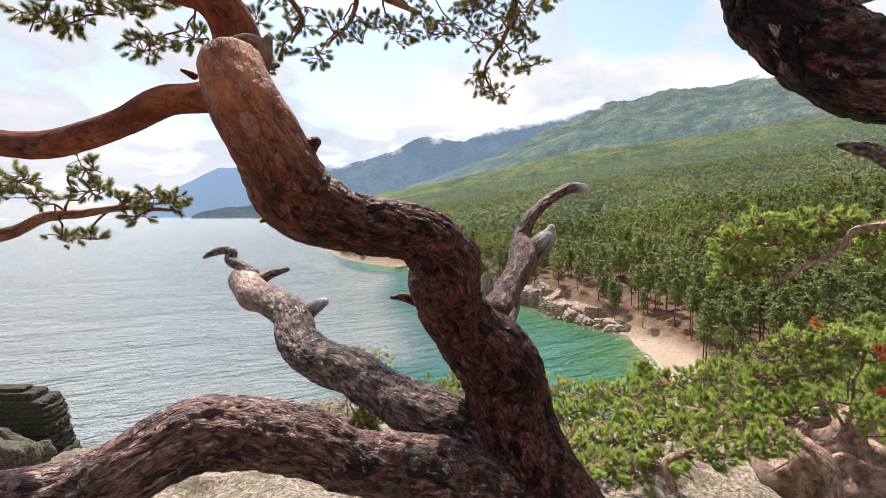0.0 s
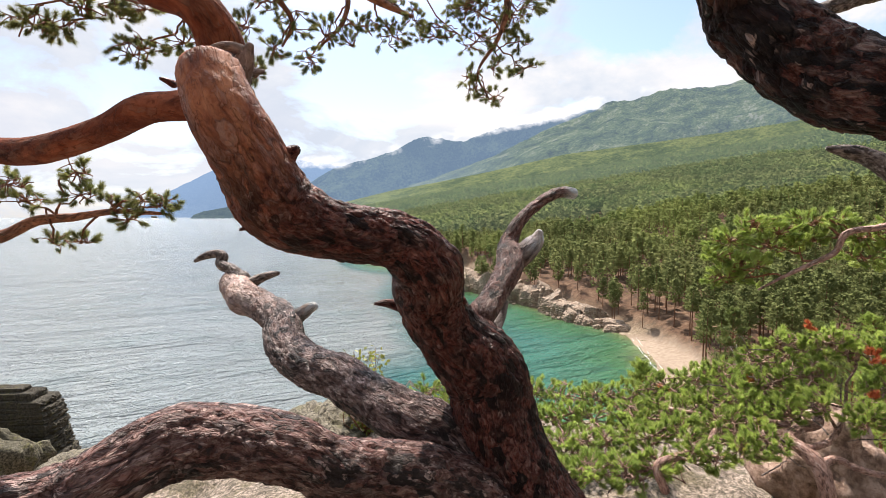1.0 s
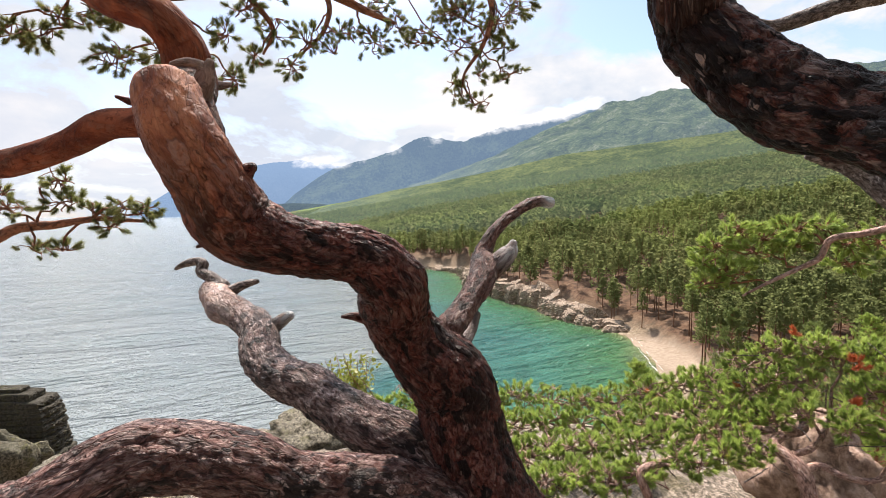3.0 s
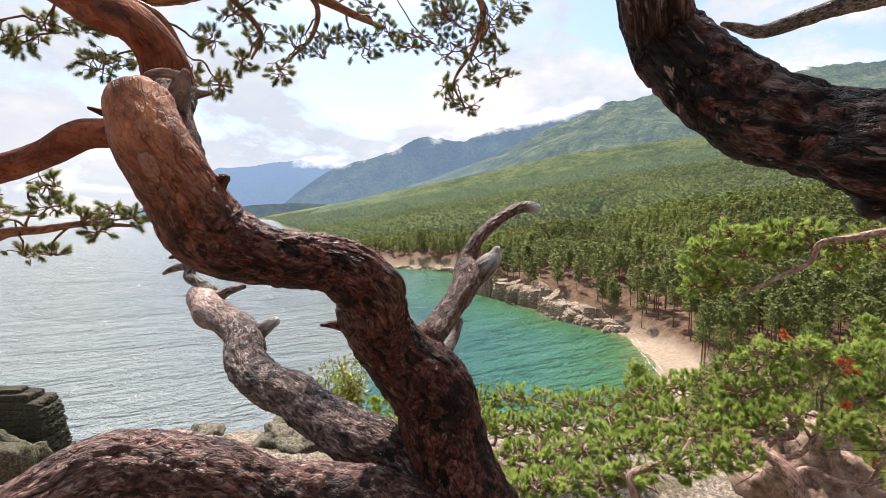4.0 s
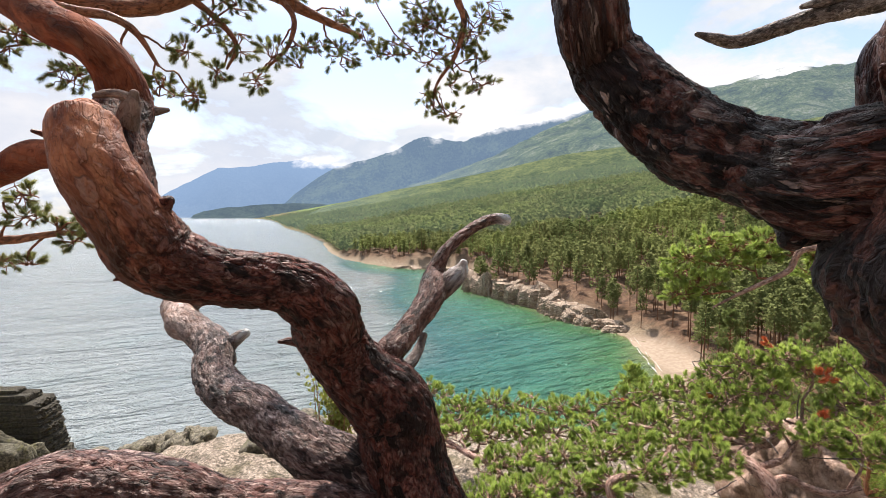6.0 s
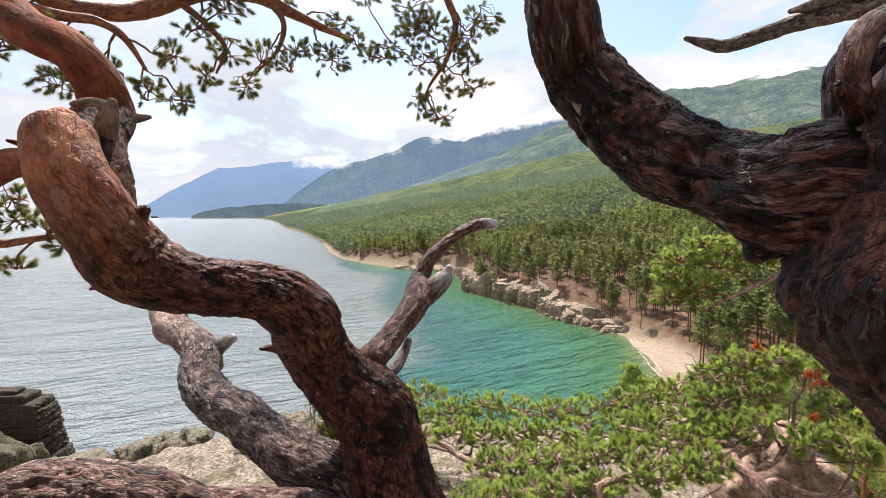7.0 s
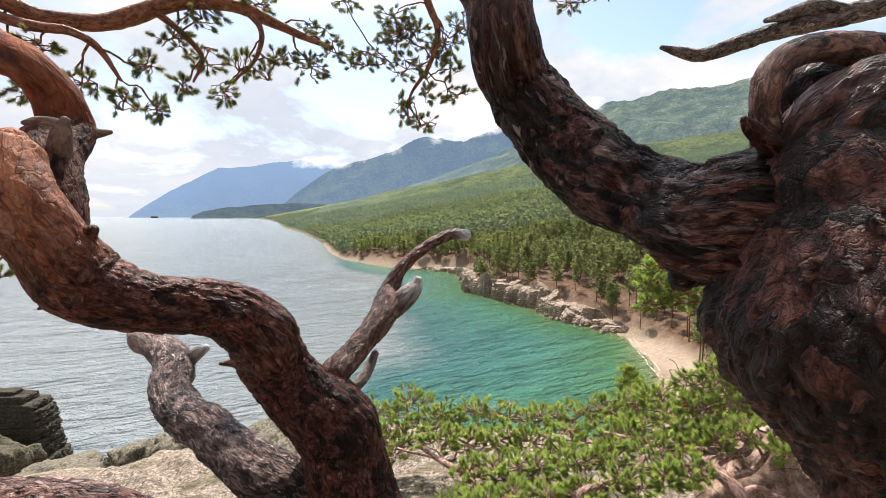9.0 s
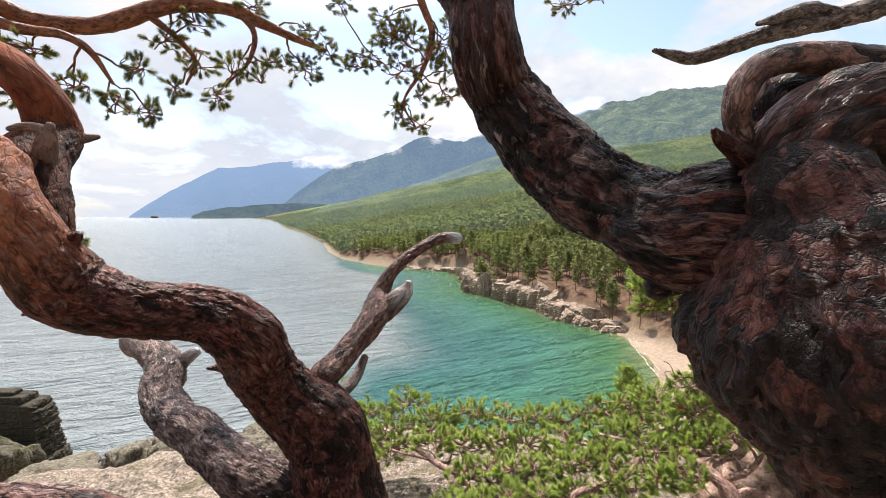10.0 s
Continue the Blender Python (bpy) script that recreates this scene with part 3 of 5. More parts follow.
# low cloud that hangs on the ridges
CLOUD_LINE = [(-18, 5.4), (-10, 5.8), (-6, 7.2), (0, 8.6), (6, 9.6), (10, 10.2), (14, 11.0), (20, 12.4), (26, 12.9), (34, 12.9), (40, 12.8)]
ca = np.linspace(-18, 40, 120)
ce = np.interp(ca, [p[0] for p in CLOUD_LINE], [p[1] for p in CLOUD_LINE])
cv, cb = [], []
for row in range(9):
    u = row / 8
    el = ce - 1.0 + 2.6 * u
    cv.append(np.stack([2820 * np.sin(np.radians(ca)), 2820 * np.cos(np.radians(ca)), 30 + 2820 * np.tan(np.radians(el))], 1))
    cb.append(np.full(len(ca), math.sin(math.pi * u) ** 1.2) * np.interp(ca, [-18, -16, -14.5, -12.5, -11, -7, -5.6, -4, 0, 3, 6, 10, 14, 17, 20, 30, 33, 36, 40], [0, 0.8, 0.9, 0.7, 0.3, 0.3, 0.55, 0.25, 0.45, 0.4, 0.75, 1.0, 0.95, 0.7, 0.3, 0.4, 0.75, 0.7, 0]))
ci, cj = np.meshgrid(np.arange(8), np.arange(119), indexing="ij")
cq = np.stack([ci * 120 + cj, ci * 120 + cj + 1, (ci + 1) * 120 + cj + 1, (ci + 1) * 120 + cj], -1).reshape(-1, 4)
tagged(part("backdrop", mesh_of("low_cloud", np.concatenate(cv), cq, CLOUD, True, (("band", np.concatenate(cb)),))), "white low cloud along the ridge tops", "cloud", kind="structure")

# ---- rocks ----


def crag(name, at, size, mat, seed, blocky=0.5, layers_of=0.0, turn=0.0, rings=44, shaded=True, broken=0.34):
    """A weathered block: a rounded box broken along joints."""
    u, v = np.meshgrid(np.linspace(0, 2 * np.pi, rings * 2 + 1), np.linspace(0.02, np.pi - 0.02, rings))
    n, k = u.shape
    d = np.stack([np.cos(u) * np.sin(v), np.sin(u) * np.sin(v), np.cos(v)], -1).reshape(-1, 3)
    box = d / np.abs(d).max(1, keepdims=True)
    p = d * (1 - blocky) + box * blocky
    f1, f2, who = cell_noise(p * 1.9 + seed * 3.7, seed)
    p = p * (0.97 - broken / 2 + broken * who + 0.13 * fractal(p * 2.2 + seed, 4, seed))[:, None]
    p = p * (1 - 0.3 * broken * smooth(f2 - f1, 0.12, 0.0))[:, None]
    if layers_of:
        bed = p[:, 2] * layers_of + 0.35 * value_noise(p * 1.4, seed + 2)
        p[:, :2] *= (1 + 0.05 * (hashed(np.floor(bed).astype(np.int64), np.zeros(len(p), np.int64), np.zeros(len(p), np.int64), seed) - 0.5) * 2)[:, None]
    i, j = np.meshgrid(np.arange(n - 1), np.arange(k - 1), indexing="ij")
    q = np.stack([i * k + j, (i + 1) * k + j, (i + 1) * k + j + 1, i * k + j + 1], -1).reshape(-1, 4)
    ob = part(name, mesh_of(name, p * np.array(size) / 2, q, mat, shaded=shaded))
    ob.location, ob.rotation_euler = at, (0, 0, turn)
    return ob


def height(x, y):
    return float(land(np.array([float(x)]), np.array([float(y)]))[0][0])


rng = random.Random(7)


def slab(parent, at, size, seed, mat, turn=0.0):
    """One bed of a layered outcrop: a many-sided plate with broken rims."""
    k, lay = 56, 7
    g = np.random.RandomState(seed)
    a = np.arange(k) * 2 * np.pi / k
    square = 1 / np.maximum(np.abs(np.cos(a)), np.abs(np.sin(a))) ** 0.93
    jag = np.repeat(g.uniform(0.985, 1.015, k // 4), 4)
    rows = []
    for i in range(lay):
        u = i / (lay - 1)
        rim = (0.982 + 0.018 * math.sin(math.pi * u)) * (1 + 0.012 * g.normal(0, 1, k))
        r = square * jag * rim * (1.0 if 0 < i < lay - 1 else 0.97)
        rows.append(np.stack([r * np.cos(a) * size[0] / 2, r * np.sin(a) * size[1] / 2, np.full(k, (u - 0.5) * size[2]) + 0.05 * size[2] * g.normal(0, 1, k)], 1))
    rows = [rows[0] * (0.02, 0.02, 1)] + rows + [rows[-1] * (0.5, 0.5, 1) + (0, 0, 0.08 * size[2]), rows[-1] * (0.02, 0.02, 1) + (0, 0, 0.1 * size[2])]
    v = np.concatenate(rows)
    v += 0.11 * np.stack([value_noise(v * 1.3 + s, seed + s) for s in range(3)], 1) * size[2]
    i, j = np.meshgrid(np.arange(len(rows) - 1), np.arange(k), indexing="ij")
    q = np.stack([i * k + j, i * k + (j + 1) % k, (i + 1) * k + (j + 1) % k, (i + 1) * k + j], -1).reshape(-1, 4)
    ob = part("slab", mesh_of("slab", v, q, mat, False), parent)
    ob.location, ob.rotation_euler = at, (g.normal(0, 0.008), g.normal(0, 0.008), turn)


def outcrop(at, beds, label, seed):
    """A tower of beds: each bed's offset, width, depth and thickness."""
    root = tagged(empty("rock_outcrop", at), label, "rock")
    z = 0.0
    for i, (dx, dy, w, d, h) in enumerate(beds):
        slab(root, (dx, dy, z + h / 2), (w, d, h * 1.12), seed + i, ROCK_DARK, 0.06 + 0.008 * math.sin(i * 2.3))
        z += h


bed_rng = random.Random(12)
beds, up = [], 0.0
while up < 12.4:
    thick = 2.6 if up < 4 else bed_rng.uniform(0.18, 0.50)
    wide = float(np.interp(up, (0, 3, 6, 8.0, 8.8, 11.6, 12.1, 12.6), (9.2, 9.0, 8.6, 8.1, 7.7, 7.3, 5.8, 4.4)))
    beds.append((float(np.interp(up, (0, 5.5, 8, 11, 12.5), (0.2, 0.0, -0.2, -0.4, -0.9))) + bed_rng.uniform(-0.03, 0.03), 0, wide + bed_rng.uniform(-0.06, 0.06), float(np.interp(up, (0, 8, 11.6, 12.4), (3.2, 2.6, 1.9, 0.9))), thick))
    up += thick
outcrop((-28.2, 30.0, 6.3), beds, "tall dark layered granite outcrop above the lake", 300)
tagged(crag("rock_shoulder", (-27.4, 26.4, 11.3), (10.2, 5.2, 14.4), ROCK_MOSSY, 8, 0.2, 5.0, 0.1, 64, broken=0.08), "broad mossy granite shoulder below the outcrop", "rock")
tagged(crag("islet", (-2060, 3440, -2), (44, 30, 30), ROCK_DARK, 77, 0.4, 0, 0.3, 16), "tiny dark islet far out on the lake", "islet")
# breaking ripples on the sand
for shift, wide in ((0.0, 0.10), (1.6, 0.05)):
    fy = np.linspace(86, 119, 260)
    fx = np.interp(fy, (86, 95, 105, 119), (41.0, 42.6, 44.3, 47.2)) - 0.6 + shift * 0.6 + 0.5 * np.array([noise.noise((v * 0.25, shift, 0)) for v in fy])
    half = wide * np.clip(0.3 + np.array([noise.noise((v * 0.7, 4 + shift, 1)) for v in fy]), 0.02, 1)
    fz = np.full(260, 0.05) + 0.10 * shift
    fv = np.concatenate([np.stack([fx - half, fy, fz], 1), np.stack([fx + half, fy, fz + 0.02], 1)])
    fq = np.stack([np.arange(259), np.arange(259) + 1, np.arange(259) + 261, np.arange(259) + 260], 1)
    tagged(part("foam", mesh_of("foam", fv, fq, FOAM)), "thin white foam where ripples break on sand", "foam", kind="stuff")
# crags along the far shore


def cliff_block(at, size, seed, turn):
    """A cliff block: split by upright joints into columns, with ledges and a sloping top."""
    k, lay = 40, 16
    g = np.random.RandomState(seed)
    a = np.arange(k) * 2 * np.pi / k
    square = 1 / np.maximum(np.abs(np.cos(a)), np.abs(np.sin(a))) ** 0.6
    column = np.repeat(g.uniform(0.86, 1.08, 10), 4)[(np.arange(k) + g.randint(4)) % k]
    joint = np.where(np.arange(k) % 4 == 0, g.uniform(0.88, 1.0, k), 1.0)
    ledge = np.cumsum(g.uniform(-0.06, 0.035, lay)) + 0.06
    top = 0.78 + 0.22 * np.cos(a - g.uniform(0, 6.28)) * g.uniform(0.2, 1.0) + g.uniform(-0.06, 0.06, k // 4).repeat(4)
    rows = []
    for i in range(lay):
        u = i / (lay - 1)
        r = square * (column * joint + ledge[i] * (0.5 + column - 0.8)) * (1.06 - 0.22 * u ** 2) * (1 + 0.035 * g.normal(0, 1, k))
        rows.append(np.stack([r * np.cos(a) * size[0] / 2, r * np.sin(a) * size[1] / 2, u * size[2] * (1 - (1 - top) * u)], 1))
    cap = rows[-1].mean(0)
    rows += [rows[-1] * (0.6, 0.6, 0) + (0, 0, 1) * (rows[-1] * 0.55 + cap * 0.5), rows[-1] * (0.02, 0.02, 0) + (0, 0, cap[2] * 1.06)]
    v = np.concatenate(rows)
    i, j = np.meshgrid(np.arange(len(rows) - 1), np.arange(k), indexing="ij")
    q = np.stack([i * k + j, i * k + (j + 1) % k, (i + 1) * k + (j + 1) % k, (i + 1) * k + j], -1).reshape(-1, 4)
    ob = part("shore_crag", mesh_of("shore_crag", v, q, ROCK_SHORE, False))
    ob.location, ob.rotation_euler = at, (g.normal(0, 0.06), g.normal(0, 0.06), turn)
    return tagged(ob, "fissured buff granite crag at the water's edge", "rock", "crags along the shore")


line = [(-26.5, 267), (-7.4, 260), (6.2, 247), (11.5, 224), (11.8, 184), (19.7, 173), (25.6, 159), (31.8, 152), (33.3, 139), (39.8, 130.5), (44.9, 119.2)]
cum = np.concatenate([[0], np.cumsum([math.dist(a, b) for a, b in zip(line[:-1], line[1:])])])
for i in range(60):
    s = cum[-1] * (i + 0.5) / 60
    x = float(np.interp(s, cum, [a[0] for a in line])) + rng.uniform(0.8, 2.8)
    y = float(np.interp(s, cum, [a[1] for a in line])) + rng.uniform(-1.5, 2.5)
    tall = float(np.interp(y, (118, 126, 134, 150, 190, 230, 262), (1.9, 3.4, 6.2, 8.2, 8.6, 5.0, 2.4))) * rng.uniform(0.72, 1.12)
    cliff_block((x, y, -0.6), (rng.uniform(5.0, 10.0), rng.uniform(4.5, 7.5), tall), 20 + i, rng.uniform(0, 6.28))
tagged(crag("sea_stack", (9.6, 184, 0.6), (2.2, 2.0, 4.2), ROCK_SHORE, 91, 0.55, 2.0, 0.4, 18, False), "small dark rock standing in the shallows", "rock")
for i in range(26):
    s = cum[-1] * (0.45 + 0.55 * i / 26)
    x = float(np.interp(s, cum, [a[0] for a in line])) - rng.uniform(0.0, 2.6)
    y = float(np.interp(s, cum, [a[1] for a in line])) - rng.uniform(0.0, 2.0)
    k = rng.uniform(0.7, 2.0)
    tagged(crag("shore_boulder", (x, y, 0.1 * k), (k * 1.3, k, k * 0.9), ROCK_SHORE, 120 + i, 0.45, 0, rng.uniform(0, 6), 10, False), "wet broken boulder at the foot of the crags", "rock", "boulders along the shore")
# the boulders on the slab at the brink
for x, y, sx, sz in ((-5.4, 9.2, 1.2, 0.9), (-7.0, 9.2, 1.8, 0.6), (-4.5, 9.0, 1.0, 0.75), (-1.6, 6.2, 1.3, 0.6)):
    tagged(crag("boulder", (x, y, height(x, y) + sz * 0.12), (sx, sx * 0.9, sz), ROCK_NEAR, int(abs(x) * 10), 0.3, 0, x, 36), "rough lichen-spotted granite boulder on the slab", "rock", "boulders at the brink")
tagged(crag("boulder", (3.78, 4.55, 27.45), (1.15, 1.15, 1.40), ROCK_PINK, 57, 0.0, 0, 0.5, 36, broken=0.2), "bare pinkish granite boulder behind the dwarf pine", "rock")

# ---- forest ----


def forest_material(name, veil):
    """Pine crowns in lots of greens; veil: share of haze painted in as emission."""
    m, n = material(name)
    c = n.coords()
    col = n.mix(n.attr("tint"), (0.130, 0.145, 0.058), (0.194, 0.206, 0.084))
    # broad patches: varied stands, with cloud shade put into the greens
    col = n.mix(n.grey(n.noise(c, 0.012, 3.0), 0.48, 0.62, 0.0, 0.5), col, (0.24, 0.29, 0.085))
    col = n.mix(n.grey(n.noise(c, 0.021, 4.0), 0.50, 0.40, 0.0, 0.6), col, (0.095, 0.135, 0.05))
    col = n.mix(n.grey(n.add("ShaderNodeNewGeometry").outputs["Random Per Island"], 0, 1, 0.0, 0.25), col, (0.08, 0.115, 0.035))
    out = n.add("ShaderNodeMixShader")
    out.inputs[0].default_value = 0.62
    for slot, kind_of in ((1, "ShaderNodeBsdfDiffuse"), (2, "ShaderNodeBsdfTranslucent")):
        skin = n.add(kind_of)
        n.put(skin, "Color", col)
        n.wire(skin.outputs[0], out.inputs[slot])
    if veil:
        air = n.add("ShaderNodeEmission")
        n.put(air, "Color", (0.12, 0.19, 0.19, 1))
        with_haze = n.add("ShaderNodeMixShader")
        with_haze.inputs[0].default_value = veil
        n.wire(out.outputs[0], with_haze.inputs[1])
        n.wire(air.outputs[0], with_haze.inputs[2])
        out = with_haze
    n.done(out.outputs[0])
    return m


FOREST = forest_material("forest", 0.0)
# same greens with haze glow painted in, strongest for the far stand
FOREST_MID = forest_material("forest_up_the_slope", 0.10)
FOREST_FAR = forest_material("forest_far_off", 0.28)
TRUNKS, tn = material("forest_trunks")
tn.surface(tn.ramp(tn.noise(tn.coords(), 0.6, 4.0), [(0.3, (0.10, 0.055, 0.035)), (0.7, (0.26, 0.13, 0.075))]), 0.9, None, 0.2)


def pine_shape(seed, sprays, size, low=0.38, sides=5, corners=4, girth=0.165):
    """A forest pine one metre high: crown triangles and trunk quads."""
    g = np.random.RandomState(seed)
    h = low + (1 - low) * g.rand(sprays) ** 0.9
    u = (h - low) / (1 - low)
    wide = girth * np.sqrt(np.clip(1 - (2 * np.clip(u, 0, 1) ** 0.85 - 0.75) ** 2 / 1.6, 0.03, 1))
    limb_dir = g.randint(0, 11, sprays) * 0.571 + np.floor(h * 14) * 1.3 + g.normal(0, 0.25, sprays)
    rad = wide * np.sqrt(g.rand(sprays)) * (0.75 + 0.5 * g.rand(sprays))
    c = np.stack([rad * np.cos(limb_dir), rad * np.sin(limb_dir), h + 0.1 * rad], 1)
    out = np.stack([np.cos(limb_dir), np.sin(limb_dir), 0.35 + 0 * h], 1) + g.normal(0, 0.45, (sprays, 3))
    out /= np.linalg.norm(out, axis=1, keepdims=True)
    side = np.cross(out, g.normal(0, 1, (sprays, 3)))
    side /= np.linalg.norm(side, axis=1, keepdims=True)
    s = size * (0.6 + 0.8 * g.rand(sprays))[:, None]
    rim = [c - out * s * 0.7, c + side * s * 0.55, c + out * s, c - side * s * 0.55 + out * s * 0.2] if corners == 4 else [c - out * s * 0.7 - side * s * 0.3, c + side * s * 0.8, c + out * s]
    v = np.stack(rim, 1).reshape(-1, 3)
    q = np.arange(sprays * corners).reshape(-1, corners)
    lean = g.normal(0, 0.012, 2)
    tv, tq = [], []
    for z, r in ((-0.03, 0.014), (0.45, 0.010), (0.97, 0.002)):
        for j in range(sides):
            a = j * 2 * np.pi / sides
            tv.append((r * np.cos(a) + lean[0] * z, r * np.sin(a) + lean[1] * z, z))
    for i in range(2):
        for j in range(sides):
            tq.append((i * sides + j, i * sides + (j + 1) % sides, (i + 1) * sides + (j + 1) % sides, (i + 1) * sides + j))
    return v, q, np.array(tv), np.array(tq)


def stand(name, label, at, scale, shapes, seed, stems=True, mat=FOREST):
    """Many trees as one crown mesh and one trunk mesh."""
    g = np.random.RandomState(seed)
    vs, qs, ts, tqs, tints, nv, nt = [], [], [], [], [], 0, 0
    pick = g.randint(0, len(shapes), len(at))
    for k, (v, q, tv, tq) in enumerate(shapes):
        who = np.where(pick == k)[0]
        a = g.rand(len(who)) * 6.283
        fat = scale[who] * (0.85 + 0.4 * g.rand(len(who)))
        tints.append(np.repeat(g.rand(len(who)), len(v)))
        for src, store in ((v, vs), (tv, ts)):
            x = (src[None, :, 0] * np.cos(a)[:, None] - src[None, :, 1] * np.sin(a)[:, None]) * fat[:, None] + at[who, 0][:, None]
            y = (src[None, :, 0] * np.sin(a)[:, None] + src[None, :, 1] * np.cos(a)[:, None]) * fat[:, None] + at[who, 1][:, None]
            z = src[None, :, 2] * scale[who][:, None] + at[who, 2][:, None]
            store.append(np.stack([x, y, z], -1).reshape(-1, 3))
        qs.append((q[None] + (np.arange(len(who)) * len(v))[:, None, None] + nv).reshape(-1, q.shape[1]))
        tqs.append((tq[None] + (np.arange(len(who)) * len(tv))[:, None, None] + nt).reshape(-1, 4))
        nv += len(who) * len(v)
        nt += len(who) * len(tv)
    root = tagged(empty(name, (0, 0, 0)), label, "forest", kind="stuff")
    part("crowns", mesh_of("crowns", np.concatenate(vs), np.concatenate(qs), mat, False, (("tint", np.concatenate(tints)),)), root)
    if stems:
        part("trunks", mesh_of("trunks", np.concatenate(ts), np.concatenate(tqs), TRUNKS, True), root)


def sites(r0, r1, step, lo, hi, seed):
    g = np.random.RandomState(seed)
    x, y = np.meshgrid(np.arange(-r1, r1, step), np.arange(30, r1, step))
    x, y = x.ravel() + g.uniform(-0.48, 0.48, x.size) * step, y.ravel() + g.uniform(-0.48, 0.48, x.size) * step
    r, a = np.hypot(x, y), np.degrees(np.arctan2(x, y))
    keep = (r > r0) & (r < r1) & (a > lo) & (a < hi)
    x, y = x[keep], y[keep]
    d = shore_distance(x, y)
    p = np.stack([x, y, 0 * x], 1)
    keep = (d > np.interp(np.hypot(x, y), (200, 215, 430, 520), (4.5, 7.0, 7.0, 2.0)) + 3 * value_noise(p / 15.0, 2)) & (g.rand(len(x)) < 0.82 + 0.5 * value_noise(p / 30.0, 8)) & (np.hypot((x - 46.8) / 5.6, (y - 101) / 13.5) > 1) & ((np.hypot(x, y) > 114) | (x > 0.51 * y))
    x, y = x[keep], y[keep]
    z = land(x, y)[0]
    return np.stack([x, y, z], 1)


tall_shapes = [pine_shape(s, 330, 0.034, 0.46 + 0.05 * (s % 3), girth=0.135) for s in range(6)]
near_shapes = [pine_shape(10 + s, 150, 0.058, 0.24 + 0.05 * (s % 3), 4, 3, 0.165) for s in range(6)]
mid_shapes = [pine_shape(30 + s, 42, 0.110, 0.20, 3, 3, 0.185) for s in range(6)]
far_shapes = [pine_shape(60 + s, 18, 0.16, 0.25, 3, 3, 0.14) for s in range(5)]
near_at = np.concatenate([sites(95, 160, 3.8, -20, 60, 1), sites(160, 330, 4.1, -20, 60, 4), sites(52, 90, 5.0, 33, 60, 9)])
mid_at = sites(330, 760, 5.2, -30, 55, 2)
far_at = np.concatenate([sites(760, 1700, 9.5, -32, 52, 3), sites(1700, 2750, 15.0, -34, -12, 6)])
g0 = np.random.RandomState(5)
near_r = np.hypot(near_at[:, 0], near_at[:, 1])
order = np.argsort(near_r)
single, rest = order[:240], order[240:]
stand("forest", "dense green pine forest on the bay's slope", near_at[rest], g0.uniform(7.5, 12, len(rest)), near_shapes, 1)
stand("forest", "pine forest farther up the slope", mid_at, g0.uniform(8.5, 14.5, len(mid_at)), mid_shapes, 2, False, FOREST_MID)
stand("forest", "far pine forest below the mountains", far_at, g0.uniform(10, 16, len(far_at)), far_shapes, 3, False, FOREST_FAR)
models = []
for i, (v, q, tv, tq) in enumerate(tall_shapes):
    models.append((mesh_of("crown", v, q, FOREST, False, (("tint", np.full(len(v), 0.15 + 0.13 * i)),)), mesh_of("trunk", tv, tq, TRUNKS, True)))
for i in single:
    crown, trunk = models[rng.randrange(len(models))]
    root = tagged(empty("pine_tree", tuple(near_at[i])), "slender pine with a bare reddish trunk above the beach", "tree", "pines by the beach")
    k = rng.uniform(8.5, 12.5) if near_r[i] > 92 else rng.uniform(3, 5.5)
    root.scale, root.rotation_euler = (k, k, k), (0, 0, rng.uniform(0, 6.28))
    part("crown", crown, root)
    part("trunk", trunk, root)

# ---- the pines' limbs: x, y, z, radius ----
A_TRUNK = [(0.820, 1.620, 28.050, 0.270), (0.689, 1.642, 28.466, 0.231), (0.485, 1.656, 28.792, 0.201), (0.406, 1.681, 28.917, 0.185), (0.338, 1.713, 29.033, 0.171), (0.283, 1.742, 29.169, 0.159), (0.245, 1.765, 29.303, 0.156), (0.218, 1.776, 29.406, 0.158), (0.166, 1.762, 29.487, 0.152), (0.095, 1.731, 29.567, 0.129), (0.037, 1.698, 29.658, 0.118), (0.009, 1.648, 29.754, 0.123), (0.013, 1.582, 29.829, 0.113), (-0.032, 1.536, 29.895, 0.102), (-0.110, 1.495, 29.944, 0.090), (-0.257, 1.417, 29.974, 0.088), (-0.342, 1.384, 30.003, 0.100), (-0.407, 1.352, 30.051, 0.111), (-0.451, 1.298, 30.162, 0.097), (-0.512, 1.281, 30.272, 0.094), (-0.553, 1.307, 30.362, 0.087), (-0.570, 1.334, 30.402, 0.082), (-0.576, 1.346, 30.431, 0.045)]
A_UPPER = [(-0.525, 1.420, 30.201, 0.080), (-0.560, 1.453, 30.272, 0.086), (-0.607, 1.500, 30.359, 0.091), (-0.662, 1.572, 30.421, 0.099), (-0.694, 1.699, 30.520, 0.085), (-0.710, 1.690, 30.623, 0.075), (-0.777, 1.662, 30.723, 0.068), (-0.967, 1.728, 30.819, 0.070), (-1.210, 1.856, 30.968, 0.078), (-1.513, 1.966, 31.077, 0.084), (-1.901, 2.081, 31.194, 0.081), (-2.450, 2.320, 31.420, 0.065)]
A_LEFT = [(-0.595, 1.365, 30.330, 0.044), (-0.705, 1.401, 30.328, 0.042), (-0.843, 1.462, 30.330, 0.045), (-1.022, 1.555, 30.289, 0.043), (-1.205, 1.620, 30.254, 0.047), (-1.403, 1.699, 30.239, 0.049), (-1.609, 1.771, 30.256, 0.049), (-1.857, 1.856, 30.299, 0.048), (-2.209, 1.985, 30.408, 0.046)]
